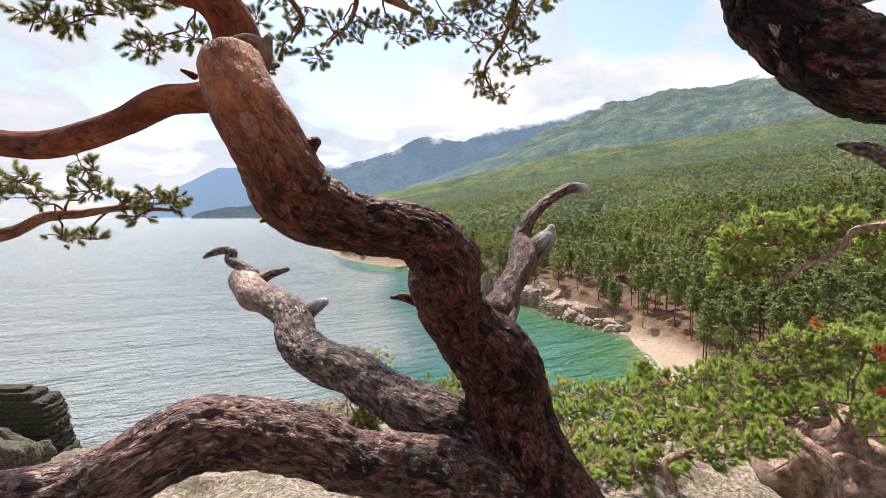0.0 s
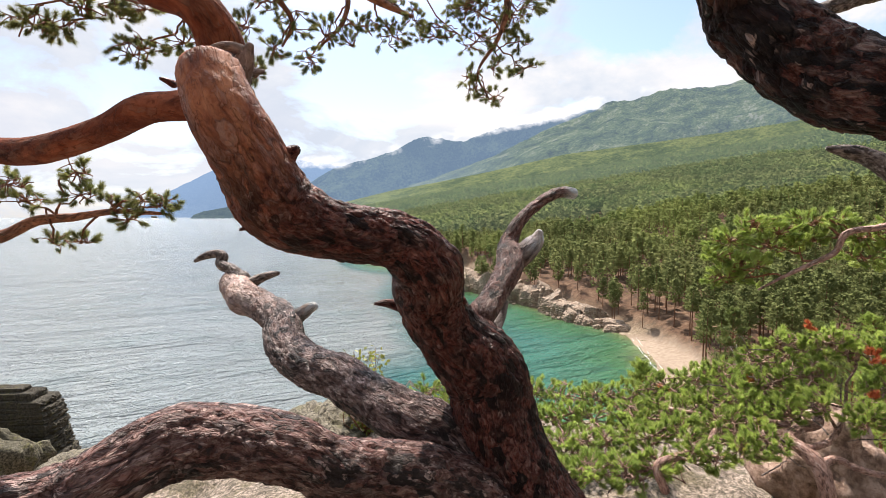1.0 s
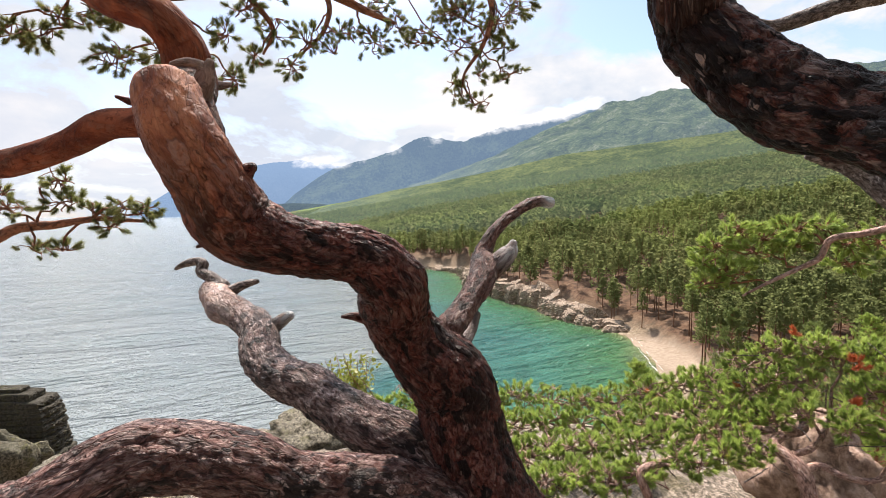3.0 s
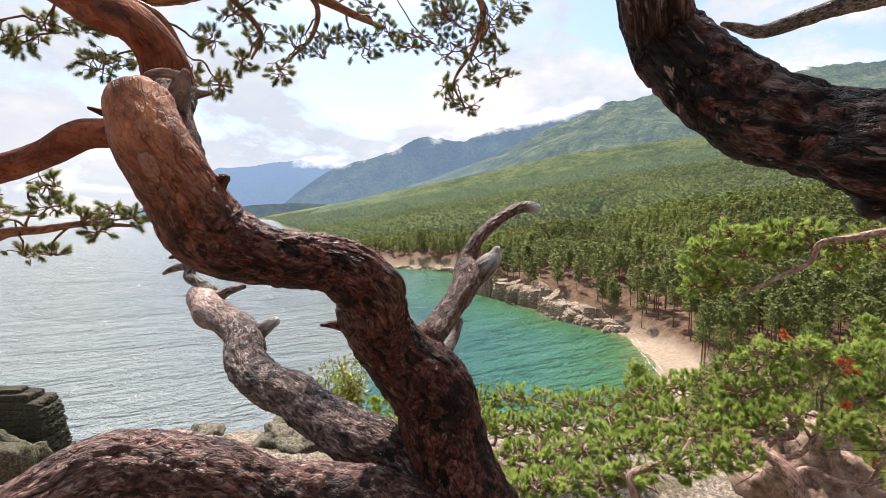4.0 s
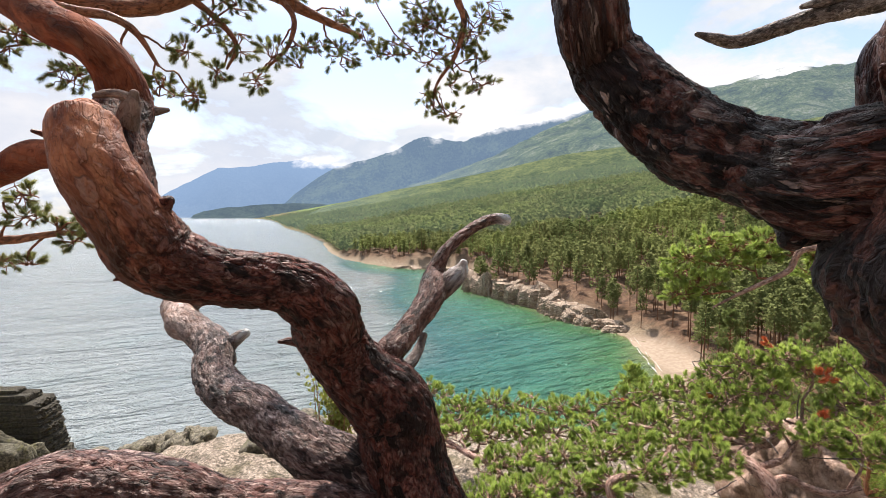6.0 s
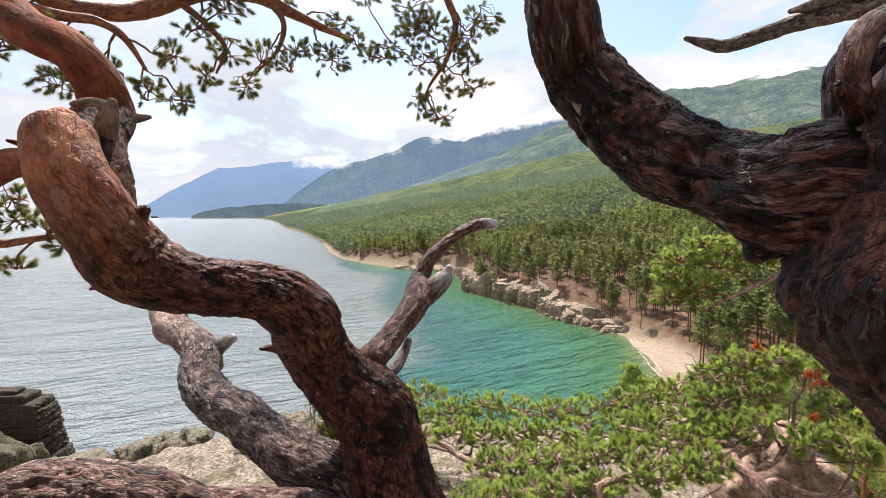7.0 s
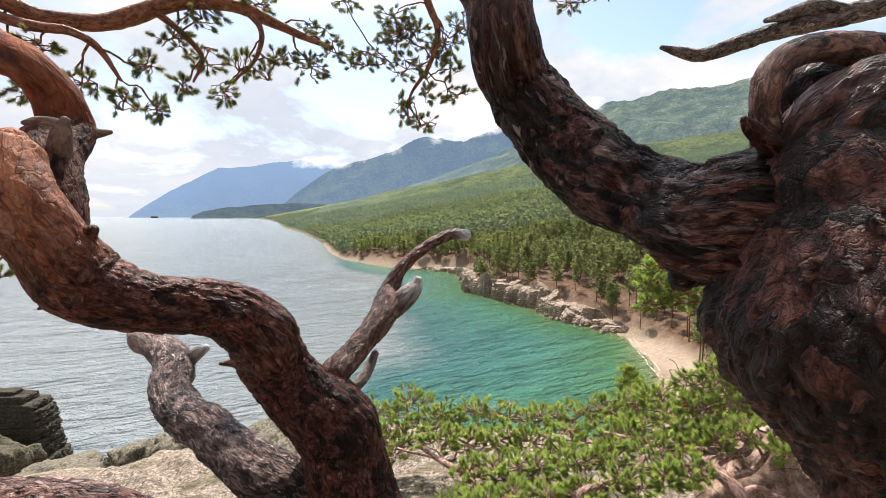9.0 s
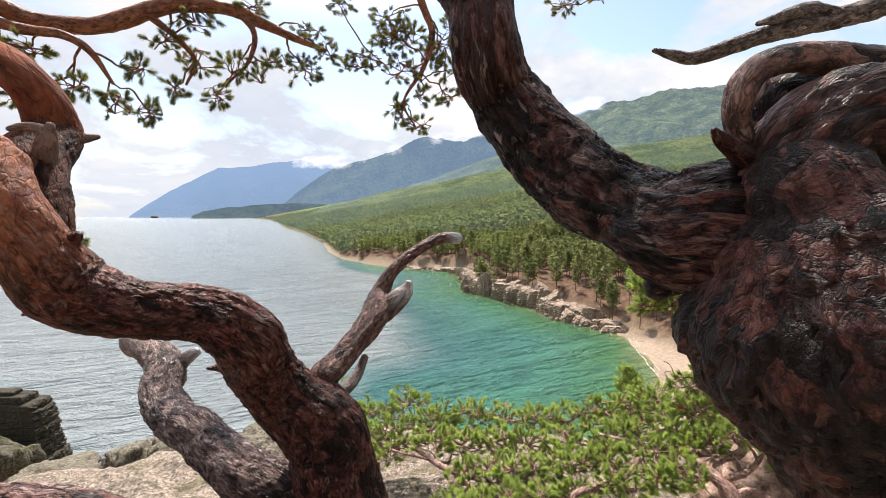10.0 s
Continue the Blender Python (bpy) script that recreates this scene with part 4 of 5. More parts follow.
A_GREY = [(0.225, 1.709, 29.056, 0.115), (0.037, 1.752, 29.192, 0.110), (-0.086, 1.787, 29.238, 0.109), (-0.221, 1.862, 29.284, 0.097), (-0.369, 1.955, 29.339, 0.093), (-0.510, 2.052, 29.351, 0.095), (-0.621, 2.158, 29.369, 0.097), (-0.705, 2.262, 29.408, 0.092), (-0.741, 2.371, 29.452, 0.093), (-0.801, 2.459, 29.491, 0.089), (-0.875, 2.522, 29.515, 0.082), (-0.956, 2.578, 29.537, 0.080), (-1.052, 2.653, 29.552, 0.087), (-1.105, 2.735, 29.572, 0.091), (-1.174, 2.809, 29.611, 0.082), (-1.162, 2.833, 29.635, 0.064), (-1.140, 2.843, 29.630, 0.042)]
A_SPUR2 = [(-0.755, 2.446, 29.443, 0.052), (-0.682, 2.430, 29.500, 0.036), (-0.636, 2.422, 29.533, 0.029), (-0.602, 2.414, 29.553, 0.022)]
A_TWIST = [(-1.109, 2.781, 29.641, 0.049), (-1.184, 2.815, 29.687, 0.037), (-1.263, 2.847, 29.724, 0.034), (-1.262, 2.871, 29.769, 0.030), (-1.319, 2.892, 29.781, 0.026), (-1.392, 2.900, 29.763, 0.019), (-1.448, 2.908, 29.735, 0.009)]
A_SPUR1 = [(-1.075, 2.758, 29.604, 0.042), (-1.005, 2.741, 29.646, 0.031), (-0.943, 2.733, 29.670, 0.021), (-0.885, 2.724, 29.684, 0.013)]
A_LOW = [(0.315, 1.647, 28.949, 0.131), (0.087, 1.593, 29.080, 0.119), (-0.087, 1.509, 29.175, 0.104), (-0.257, 1.417, 29.247, 0.092), (-0.400, 1.346, 29.343, 0.098), (-0.561, 1.305, 29.390, 0.097), (-0.670, 1.249, 29.407, 0.098), (-0.759, 1.180, 29.375, 0.091), (-0.861, 1.147, 29.326, 0.081), (-0.970, 1.108, 29.323, 0.071), (-1.109, 1.072, 29.330, 0.063), (-1.335, 1.053, 29.328, 0.057), (-1.600, 1.100, 29.100, 0.050), (-1.850, 1.200, 28.400, 0.045)]
A_HORN = [(0.197, 1.812, 29.629, 0.056), (0.270, 1.941, 29.700, 0.052), (0.337, 2.060, 29.776, 0.061), (0.358, 2.157, 29.832, 0.063), (0.362, 2.234, 29.883, 0.043), (0.417, 2.281, 29.983, 0.030), (0.532, 2.369, 30.078, 0.028), (0.651, 2.465, 30.131, 0.029), (0.729, 2.517, 30.126, 0.030)]
A_HORN2 = [(0.361, 2.171, 29.792, 0.051), (0.425, 2.174, 29.843, 0.051), (0.481, 2.198, 29.898, 0.036), (0.496, 2.201, 29.934, 0.018)]
A_HOOK = [(0.234, 1.908, 29.521, 0.025), (0.270, 1.960, 29.549, 0.025), (0.298, 2.003, 29.587, 0.022), (0.319, 2.027, 29.639, 0.017)]
A_TWIG = [(-0.087, 1.716, 29.680, 0.020), (-0.140, 1.697, 29.703, 0.017), (-0.183, 1.687, 29.704, 0.006)]
A_COLLAR = [(-0.592, 1.505, 30.350, 0.042), (-0.566, 1.492, 30.415, 0.038), (-0.540, 1.478, 30.472, 0.029), (-0.516, 1.464, 30.516, 0.012)]
A_ARM = [(-0.530, 1.470, 30.500, 0.017), (-0.558, 1.452, 30.511, 0.013), (-0.588, 1.440, 30.509, 0.011), (-0.613, 1.432, 30.502, 0.007)]
A_KNOB = [(-0.386, 1.335, 30.162, 0.028), (-0.360, 1.325, 30.185, 0.022), (-0.344, 1.318, 30.194, 0.015)]
A_NUB = [(-0.466, 1.333, 29.991, 0.013), (-0.480, 1.312, 29.984, 0.007), (-0.492, 1.302, 29.979, 0.004)]
A_NUB2 = [(-0.665, 1.711, 30.524, 0.043), (-0.626, 1.751, 30.524, 0.018), (-0.592, 1.771, 30.532, 0.008)]
A_NUB3 = [(-0.674, 1.332, 30.372, 0.012), (-0.680, 1.312, 30.375, 0.009), (-0.689, 1.302, 30.378, 0.006)]
R_TRUNK = [(2.65, 1.0, 27.9, 0.36), (2.4, 0.95, 28.75, 0.32), (1.944, 0.797, 29.385, 0.260), (1.688, 0.773, 29.647, 0.238), (1.488, 0.744, 29.850, 0.229), (1.363, 0.748, 30.023, 0.249), (1.288, 0.756, 30.130, 0.253), (1.248, 0.762, 30.210, 0.191), (1.221, 0.767, 30.281, 0.102)]
R_LIMB = [(1.447, 0.920, 30.124, 0.162), (1.317, 0.882, 30.174, 0.152), (1.234, 0.875, 30.206, 0.141), (1.162, 0.875, 30.224, 0.129), (1.098, 0.932, 30.228, 0.108), (1.052, 1.026, 30.262, 0.096), (1.008, 1.089, 30.299, 0.102), (0.965, 1.155, 30.345, 0.106), (0.915, 1.203, 30.409, 0.105), (0.863, 1.235, 30.477, 0.100), (0.829, 1.272, 30.535, 0.099), (0.802, 1.269, 30.571, 0.091), (0.773, 1.228, 30.609, 0.090), (0.757, 1.218, 30.671, 0.087), (0.748, 1.246, 30.753, 0.081), (0.717, 1.275, 30.841, 0.088), (0.666, 1.296, 30.925, 0.093), (0.600, 1.316, 31.013, 0.094), (0.521, 1.337, 31.105, 0.090), (0.436, 1.381, 31.230, 0.085), (0.258, 1.613, 31.662, 0.079)]
R_UP = [(1.286, 0.822, 30.168, 0.159), (1.334, 0.891, 30.289, 0.129), (1.372, 0.916, 30.354, 0.106), (1.462, 0.940, 30.406, 0.099), (1.596, 0.972, 30.437, 0.100), (1.741, 0.972, 30.448, 0.117), (2.006, 1.049, 30.493, 0.120), (2.391, 1.156, 30.672, 0.118)]
R_LIP = [(1.157, 0.815, 30.343, 0.021), (1.140, 0.809, 30.397, 0.022), (1.137, 0.807, 30.438, 0.024), (1.155, 0.814, 30.474, 0.025), (1.199, 0.827, 30.505, 0.025), (1.268, 0.848, 30.520, 0.024), (1.352, 0.868, 30.522, 0.027), (1.472, 0.898, 30.518, 0.034), (1.647, 0.946, 30.490, 0.049)]
R_CHIN = [(1.285, 1.031, 30.205, 0.090), (1.183, 0.986, 30.179, 0.075), (1.110, 0.951, 30.142, 0.053), (1.072, 0.927, 30.114, 0.028)]
R_HOLLOW = [(1.274, 0.945, 30.340, 0.066), (1.274, 0.953, 30.449, 0.060), (1.336, 0.966, 30.490, 0.055), (1.440, 0.987, 30.506, 0.056), (1.549, 0.997, 30.503, 0.068)]
R_FILL = [(1.199, 0.802, 30.300, 0.070), (1.234, 0.795, 30.350, 0.078), (1.280, 0.798, 30.389, 0.081), (1.348, 0.809, 30.404, 0.088), (1.479, 0.840, 30.412, 0.101), (1.653, 0.891, 30.422, 0.112)]
K_SIDE = [(-1.774, 2.538, 31.285, 0.029), (-1.559, 2.584, 31.218, 0.026), (-1.364, 2.633, 31.201, 0.024), (-1.251, 2.677, 31.128, 0.018), (-1.170, 2.726, 30.974, 0.009)]
K_SIDE_B = [(-1.085, 2.900, 31.425, 0.021), (-0.937, 2.951, 31.306, 0.018), (-0.866, 3.033, 31.190, 0.014), (-0.934, 3.053, 31.053, 0.007)]
K_SIDE_C = [(-0.649, 3.159, 31.537, 0.022), (-0.553, 3.179, 31.405, 0.018), (-0.598, 3.186, 31.231, 0.013), (-0.743, 3.176, 31.085, 0.007)]
R_NUB = [(1.176, 0.814, 30.329, 0.023), (1.116, 0.779, 30.359, 0.016), (1.085, 0.761, 30.371, 0.012), (1.070, 0.752, 30.381, 0.006)]
R_DEAD = [(1.930, 2.986, 31.236, 0.015), (2.039, 2.984, 31.209, 0.032), (2.175, 2.983, 31.192, 0.037), (2.401, 2.968, 31.263, 0.047), (2.658, 2.954, 31.339, 0.054), (2.944, 2.938, 31.398, 0.060), (3.253, 2.924, 31.480, 0.070), (3.777, 2.867, 31.668, 0.081), (4.227, 2.614, 31.628, 0.088), (4.218, 2.084, 31.236, 0.088), (3.680, 1.546, 30.745, 0.070), (3.0, 1.35, 30.7, 0.08), (2.5, 1.25, 30.68, 0.08)]
R_DEAD_SPUR = [(2.944, 2.939, 31.415, 0.057), (2.770, 2.931, 31.444, 0.050), (2.630, 2.918, 31.400, 0.033), (2.504, 2.916, 31.367, 0.017)]
R_STUB = [(2.221, 2.736, 30.388, 0.016), (2.335, 2.734, 30.369, 0.041), (2.469, 2.710, 30.316, 0.054), (2.615, 2.618, 30.148, 0.061), (2.752, 2.402, 29.940, 0.065), (2.857, 1.988, 29.762, 0.070), (2.944, 1.579, 29.660, 0.066), (2.2, 1.0, 29.45, 0.08)]
G_BRANCH = [(2.516, 3.718, 29.431, 0.008), (2.692, 3.696, 29.536, 0.013), (2.895, 3.683, 29.638, 0.019), (3.053, 3.67, 29.726, 0.023), (3.131, 3.661, 29.873, 0.025), (3.316, 3.604, 29.918, 0.027), (3.579, 3.409, 29.994, 0.029), (3.757, 3.003, 29.924, 0.031), (3.711, 2.394, 29.827, 0.038), (3.1, 1.5, 29.6, 0.064), (2.2, 1, 29.4, 0.08)]
K_BRANCH = [(-2.598, 2.399, 31.437, 0.068), (-2.119, 2.497, 31.404, 0.056), (-1.706, 2.593, 31.349, 0.050), (-1.556, 2.689, 31.293, 0.046), (-1.261, 2.791, 31.314, 0.048), (-0.965, 2.954, 31.486, 0.047), (-0.698, 3.108, 31.533, 0.042), (-0.525, 3.307, 31.506, 0.034), (-0.329, 3.402, 31.441, 0.023), (-0.167, 3.448, 31.388, 0.012)]
M_BRANCH = [(0.29, 1.57, 31.6, 0.056), (0.234, 1.721, 31.752, 0.056), (0.215, 2.754, 32.170, 0.049), (0.427, 3.758, 32.189, 0.040), (0.481, 3.940, 31.941, 0.031), (0.569, 3.972, 31.692, 0.025), (0.500, 3.983, 31.431, 0.018), (0.339, 3.983, 31.162, 0.011), (0.428, 4.019, 30.966, 0.007)]
N_BRANCH = [(-2.22, 1.99, 30.38, 0.05), (-2.6, 2.2, 30.0, 0.055), (-2.890, 2.489, 29.761, 0.059), (-2.826, 2.846, 29.845, 0.050), (-2.648, 2.949, 29.884, 0.038), (-2.481, 3.006, 29.977, 0.032), (-2.235, 3.008, 30.002, 0.025), (-1.988, 3.011, 30.037, 0.018), (-1.706, 3.010, 30.023, 0.011)]
K_CLUMPS = [(-1.54, 2.63, 31.13, 0.13, 0.04, 10), (-1.34, 2.66, 30.94, 0.08, 0.05, 8), (-1.07, 2.77, 31.07, 0.07, 0.04, 7), (-1.18, 2.76, 30.87, 0.08, 0.07, 10), (-1.02, 2.81, 30.83, 0.06, 0.05, 8), (-1.00, 2.94, 31.27, 0.10, 0.05, 8), (-0.96, 2.97, 31.00, 0.07, 0.05, 8), (-0.84, 3.00, 31.41, 0.10, 0.06, 9), (-0.80, 3.17, 31.01, 0.07, 0.06, 8), (-0.87, 3.08, 31.20, 0.11, 0.07, 9), (-0.63, 3.18, 31.19, 0.13, 0.09, 12), (-0.45, 3.29, 31.26, 0.09, 0.05, 8), (-0.27, 3.41, 31.51, 0.11, 0.04, 8), (-0.29, 3.39, 31.24, 0.13, 0.07, 12), (-0.15, 3.45, 31.39, 0.08, 0.06, 8)]
K_CLUMPS_B = [(-0.60, 3.21, 31.58, 0.09, 0.04, 7), (-2.08, 2.53, 31.01, 0.10, 0.06, 10), (-1.94, 2.58, 30.99, 0.08, 0.06, 10), (-1.55, 2.62, 30.89, 0.11, 0.07, 14), (-1.71, 2.69, 31.11, 0.09, 0.04, 8), (-1.83, 2.59, 31.09, 0.09, 0.04, 8)]
K_CLUMPS_ALL = K_CLUMPS + K_CLUMPS_B
M_CLUMPS = [(0.04, 3.97, 31.51, 0.13, 0.06, 9), (0.26, 3.98, 31.66, 0.13, 0.13, 12), (0.32, 3.99, 31.40, 0.13, 0.08, 10), (0.63, 4.08, 31.65, 0.17, 0.15, 16), (0.79, 4.08, 31.77, 0.13, 0.10, 10), (0.72, 4.04, 31.21, 0.13, 0.06, 9), (0.26, 3.99, 31.13, 0.08, 0.05, 6), (0.32, 3.98, 31.04, 0.09, 0.05, 6), (0.47, 4.03, 30.98, 0.09, 0.05, 7), (0.49, 3.99, 31.22, 0.06, 0.06, 6), (-0.06, 3.96, 31.43, 0.09, 0.05, 6), (0.22, 4.03, 31.85, 0.13, 0.07, 9), (0.37, 4.02, 31.70, 0.13, 0.08, 10), (0.59, 4.07, 31.61, 0.12, 0.07, 9), (0.68, 4.05, 31.43, 0.07, 0.06, 7)]
M_CLUMPS_B = [(0.18, 4.02, 31.67, 0.08, 0.05, 7), (1.67, 4.14, 31.98, 0.11, 0.06, 8), (-0.17, 3.94, 31.91, 0.11, 0.05, 8), (1.95, 4.15, 32.05, 0.11, 0.06, 6)]
M_CLUMPS_ALL = M_CLUMPS + M_CLUMPS_B
N_CLUMPS = [(-2.61, 2.97, 30.20, 0.15, 0.08, 14), (-2.23, 3.03, 30.28, 0.08, 0.10, 10), (-2.20, 3.02, 30.14, 0.11, 0.06, 9), (-2.51, 2.97, 30.10, 0.14, 0.05, 9), (-2.01, 3.01, 30.08, 0.08, 0.05, 8), (-1.83, 3.02, 30.10, 0.08, 0.05, 8), (-1.67, 3.01, 30.08, 0.08, 0.06, 10), (-2.38, 3.00, 29.84, 0.09, 0.04, 7), (-2.20, 3.00, 29.85, 0.07, 0.03, 6), (-1.92, 3.01, 29.99, 0.07, 0.04, 6), (-2.81, 2.92, 30.13, 0.14, 0.10, 12)]
G_CLUMPS = [(2.38, 3.93, 29.80, 0.14, 0.05, 9), (2.56, 3.88, 29.92, 0.15, 0.06, 11), (2.81, 3.88, 29.88, 0.15, 0.06, 11), (3.02, 3.84, 29.96, 0.17, 0.05, 11), (2.34, 3.92, 29.65, 0.11, 0.05, 8), (2.50, 3.91, 29.61, 0.18, 0.05, 10), (2.72, 3.87, 29.76, 0.17, 0.05, 10), (2.35, 3.93, 29.50, 0.11, 0.05, 8), (2.52, 3.90, 29.50, 0.11, 0.04, 6), (2.98, 3.86, 29.80, 0.14, 0.05, 8), (3.20, 3.79, 29.95, 0.11, 0.04, 7), (3.38, 3.73, 29.83, 0.11, 0.08, 9), (3.38, 3.77, 29.67, 0.13, 0.06, 9), (3.57, 3.68, 29.86, 0.17, 0.11, 12)]
BUSH_CLUMPS = [(0.59, 4.77, 28.19, 0.19, 0.11, 17), (0.93, 4.78, 28.20, 0.19, 0.11, 17), (1.28, 4.77, 28.17, 0.19, 0.11, 17), (1.63, 4.77, 28.15, 0.19, 0.11, 17), (1.88, 4.67, 28.18, 0.19, 0.11, 17), (2.14, 4.48, 28.35, 0.18, 0.10, 17), (2.42, 4.39, 28.47, 0.17, 0.10, 17), (2.63, 4.30, 28.57, 0.17, 0.10, 17), (2.82, 4.11, 28.73, 0.16, 0.09, 17), (3.00, 4.02, 28.90, 0.16, 0.09, 17), (3.22, 3.93, 28.96, 0.16, 0.09, 17), (3.42, 3.82, 28.90, 0.15, 0.09, 17), (3.66, 3.73, 28.96, 0.15, 0.08, 17), (0.56, 4.27, 28.18, 0.17, 0.10, 17), (0.83, 4.37, 28.09, 0.17, 0.10, 17)]
BUSH_CLUMPS_B = [(1.13, 4.27, 28.17, 0.17, 0.10, 17), (1.44, 4.27, 28.14, 0.17, 0.10, 17), (1.80, 4.27, 28.17, 0.17, 0.10, 17), (2.07, 4.18, 28.23, 0.17, 0.10, 17), (2.33, 4.08, 28.36, 0.16, 0.09, 17), (2.57, 3.99, 28.49, 0.16, 0.09, 17), (2.80, 3.90, 28.62, 0.16, 0.09, 17), (3.01, 3.81, 28.71, 0.15, 0.09, 17), (3.61, 3.51, 28.74, 0.14, 0.08, 17), (0.87, 3.86, 28.07, 0.16, 0.09, 17), (1.15, 3.87, 28.11, 0.16, 0.09, 17), (1.43, 3.87, 28.11, 0.16, 0.09, 17), (1.72, 3.87, 28.16, 0.16, 0.09, 17)]
BUSH_CLUMPS_C = [(3.44, 3.62, 28.66, 0.14, 0.07, 10), (2.86, 3.52, 28.60, 0.12, 0.07, 8), (2.00, 3.78, 28.26, 0.15, 0.09, 17), (2.32, 3.78, 28.31, 0.15, 0.09, 17), (2.60, 3.79, 28.39, 0.15, 0.09, 17), (2.76, 3.69, 28.47, 0.15, 0.08, 17), (3.15, 3.40, 28.53, 0.14, 0.08, 17), (3.36, 3.29, 28.50, 0.13, 0.08, 17), (0.73, 3.46, 28.02, 0.14, 0.08, 17), (0.94, 3.46, 28.06, 0.14, 0.08, 17), (1.17, 3.46, 28.10, 0.14, 0.08, 17), (1.43, 3.46, 28.07, 0.14, 0.08, 17), (1.66, 3.47, 28.13, 0.14, 0.08, 17), (2.30, 3.48, 28.27, 0.14, 0.08, 17), (2.49, 3.48, 28.31, 0.14, 0.08, 17), (2.00, 3.47, 28.23, 0.14, 0.08, 17)]
BUSH_CLUMPS_D = [(-0.09, 4.96, 28.11, 0.20, 0.11, 17), (0.18, 4.66, 28.10, 0.19, 0.11, 17), (0.26, 5.07, 28.19, 0.20, 0.12, 17), (0.58, 4.66, 28.13, 0.19, 0.11, 17), (0.15, 4.45, 28.00, 0.18, 0.10, 17), (-0.16, 4.65, 28.01, 0.19, 0.11, 17)]
BUSH_CLUMPS_ALL = BUSH_CLUMPS + BUSH_CLUMPS_B + BUSH_CLUMPS_C + BUSH_CLUMPS_D
BUSH_STEM = [(2.753, 3.141, 27.773, 0.0528), (2.728, 3.216, 28.111, 0.0485), (2.716, 3.296, 28.25, 0.0578), (2.667, 3.381, 28.317, 0.0451), (2.643, 3.484, 28.351, 0.0391), (2.796, 3.586, 28.371, 0.0366), (3.021, 3.686, 28.374, 0.0323), (3.062, 3.793, 28.47, 0.0205)]
BUSH_STEM_B = [(2.724, 3.295, 28.242, 0.0358), (2.875, 3.327, 28.266, 0.0247), (2.997, 3.294, 28.218, 0.0221), (3.169, 3.271, 28.181, 0.0205), (3.348, 3.274, 28.221, 0.0178)]
BUSH_STEM_C = [(1.646, 3.309, 28.042, 0.0281), (1.616, 3.371, 28.196, 0.0323), (1.83, 3.473, 28.217, 0.0273), (2.068, 3.574, 28.237, 0.0230), (2.204, 3.681, 28.32, 0.0162)]
BUSH_STEM_D = [(0.405, 4.17, 28.157, 0.0187), (0.622, 4.015, 28.09, 0.0255), (0.781, 3.913, 28.073, 0.0255), (0.956, 3.813, 28.077, 0.0170)]
BUSH_STEM_E = [(2.683, 3.381, 28.309, 0.0281), (2.939, 3.482, 28.321, 0.0230), (3.1, 3.586, 28.38, 0.0205), (3.231, 3.695, 28.489, 0.0153), (3.284, 3.756, 28.649, 0.0110)]
BUSH_STEM_F = [(2.698, 3.587, 28.411, 0.0298), (2.523, 3.734, 28.364, 0.0238), (2.327, 3.883, 28.342, 0.0196), (2.032, 4.082, 28.326, 0.0162)]
RED_TUFTS = [(3.03, 3.84, 29.12), (2.99, 3.23, 29.01), (3.04, 3.26, 28.73), (2.14, 4.39, 28.38), (3.07, 3.29, 28.99), (2.69, 4.00, 28.60)]
YOUNG_PINES = [(8.76, 20.58, 23.49), (35.22, 57.31, 18.61), (21.18, 29.41, 20.81), (31.16, 39.43, 20.92), (30.53, 33.56, 22.90), (17.15, 19.64, 24.47), (16.02, 16.71, 25.52), (18.94, 33.29, 19.11), (-1.55, 13.64, 24.64)]
SHRUB_AT, SHRUB_TALL = (-0.95, 6.17), 1.30
# unseen bough above the view, added to shade the leaning pine
R_SHADE_BOUGH = [(0.40, 1.42, 31.30, 0.07), (0.75, 1.75, 31.75, 0.05), (1.1, 2.1, 32.1, 0.035), (1.5, 2.3, 32.3, 0.02)]
R_SHADE_CLUMPS = [(0.30, 1.66, 31.82, 0.26, 0.16, 14), (0.71, 1.68, 31.75, 0.26, 0.16, 14), (0.93, 1.72, 31.79, 0.26, 0.16, 14), (1.31, 1.75, 31.84, 0.26, 0.16, 14), (1.77, 1.65, 31.88, 0.26, 0.16, 14), (0.28, 2.10, 32.19, 0.26, 0.16, 14), (0.69, 2.12, 32.14, 0.26, 0.16, 14), (0.94, 2.13, 32.12, 0.26, 0.16, 14), (1.32, 1.98, 32.19, 0.26, 0.16, 14), (1.69, 2.12, 32.19, 0.26, 0.16, 14), (0.39, 2.58, 32.32, 0.26, 0.16, 14), (0.75, 2.49, 32.45, 0.26, 0.16, 14), (1.10, 2.42, 32.26, 0.26, 0.16, 14), (1.31, 2.59, 32.33, 0.26, 0.16, 14), (1.73, 2.46, 32.35, 0.26, 0.16, 14)]

# ---- near pines: limbs ----


def along(points, step):
    """Smooth rows of a limb through its control rows."""
    p = np.array(points, float)
    p = np.concatenate([[2 * p[0] - p[1]], p, [2 * p[-1] - p[-2]]])
    rows = []
    for i in range(1, len(p) - 2):
        n = max(2, int(np.linalg.norm(p[i + 1, :3] - p[i, :3]) / step))
        t = np.arange(n)[:, None] / n
        a, b, c, d = p[i - 1], p[i], p[i + 1], p[i + 2]
        rows.append(0.5 * (2 * b + (c - a) * t + (2 * a - 5 * b + 4 * c - d) * t ** 2 + (3 * b - 3 * c + d - a) * t ** 3))
    rows.append(p[-2:-1])
    r = np.concatenate(rows)
    r[:, 3] = np.maximum(r[:, 3], 0.002)
    return r


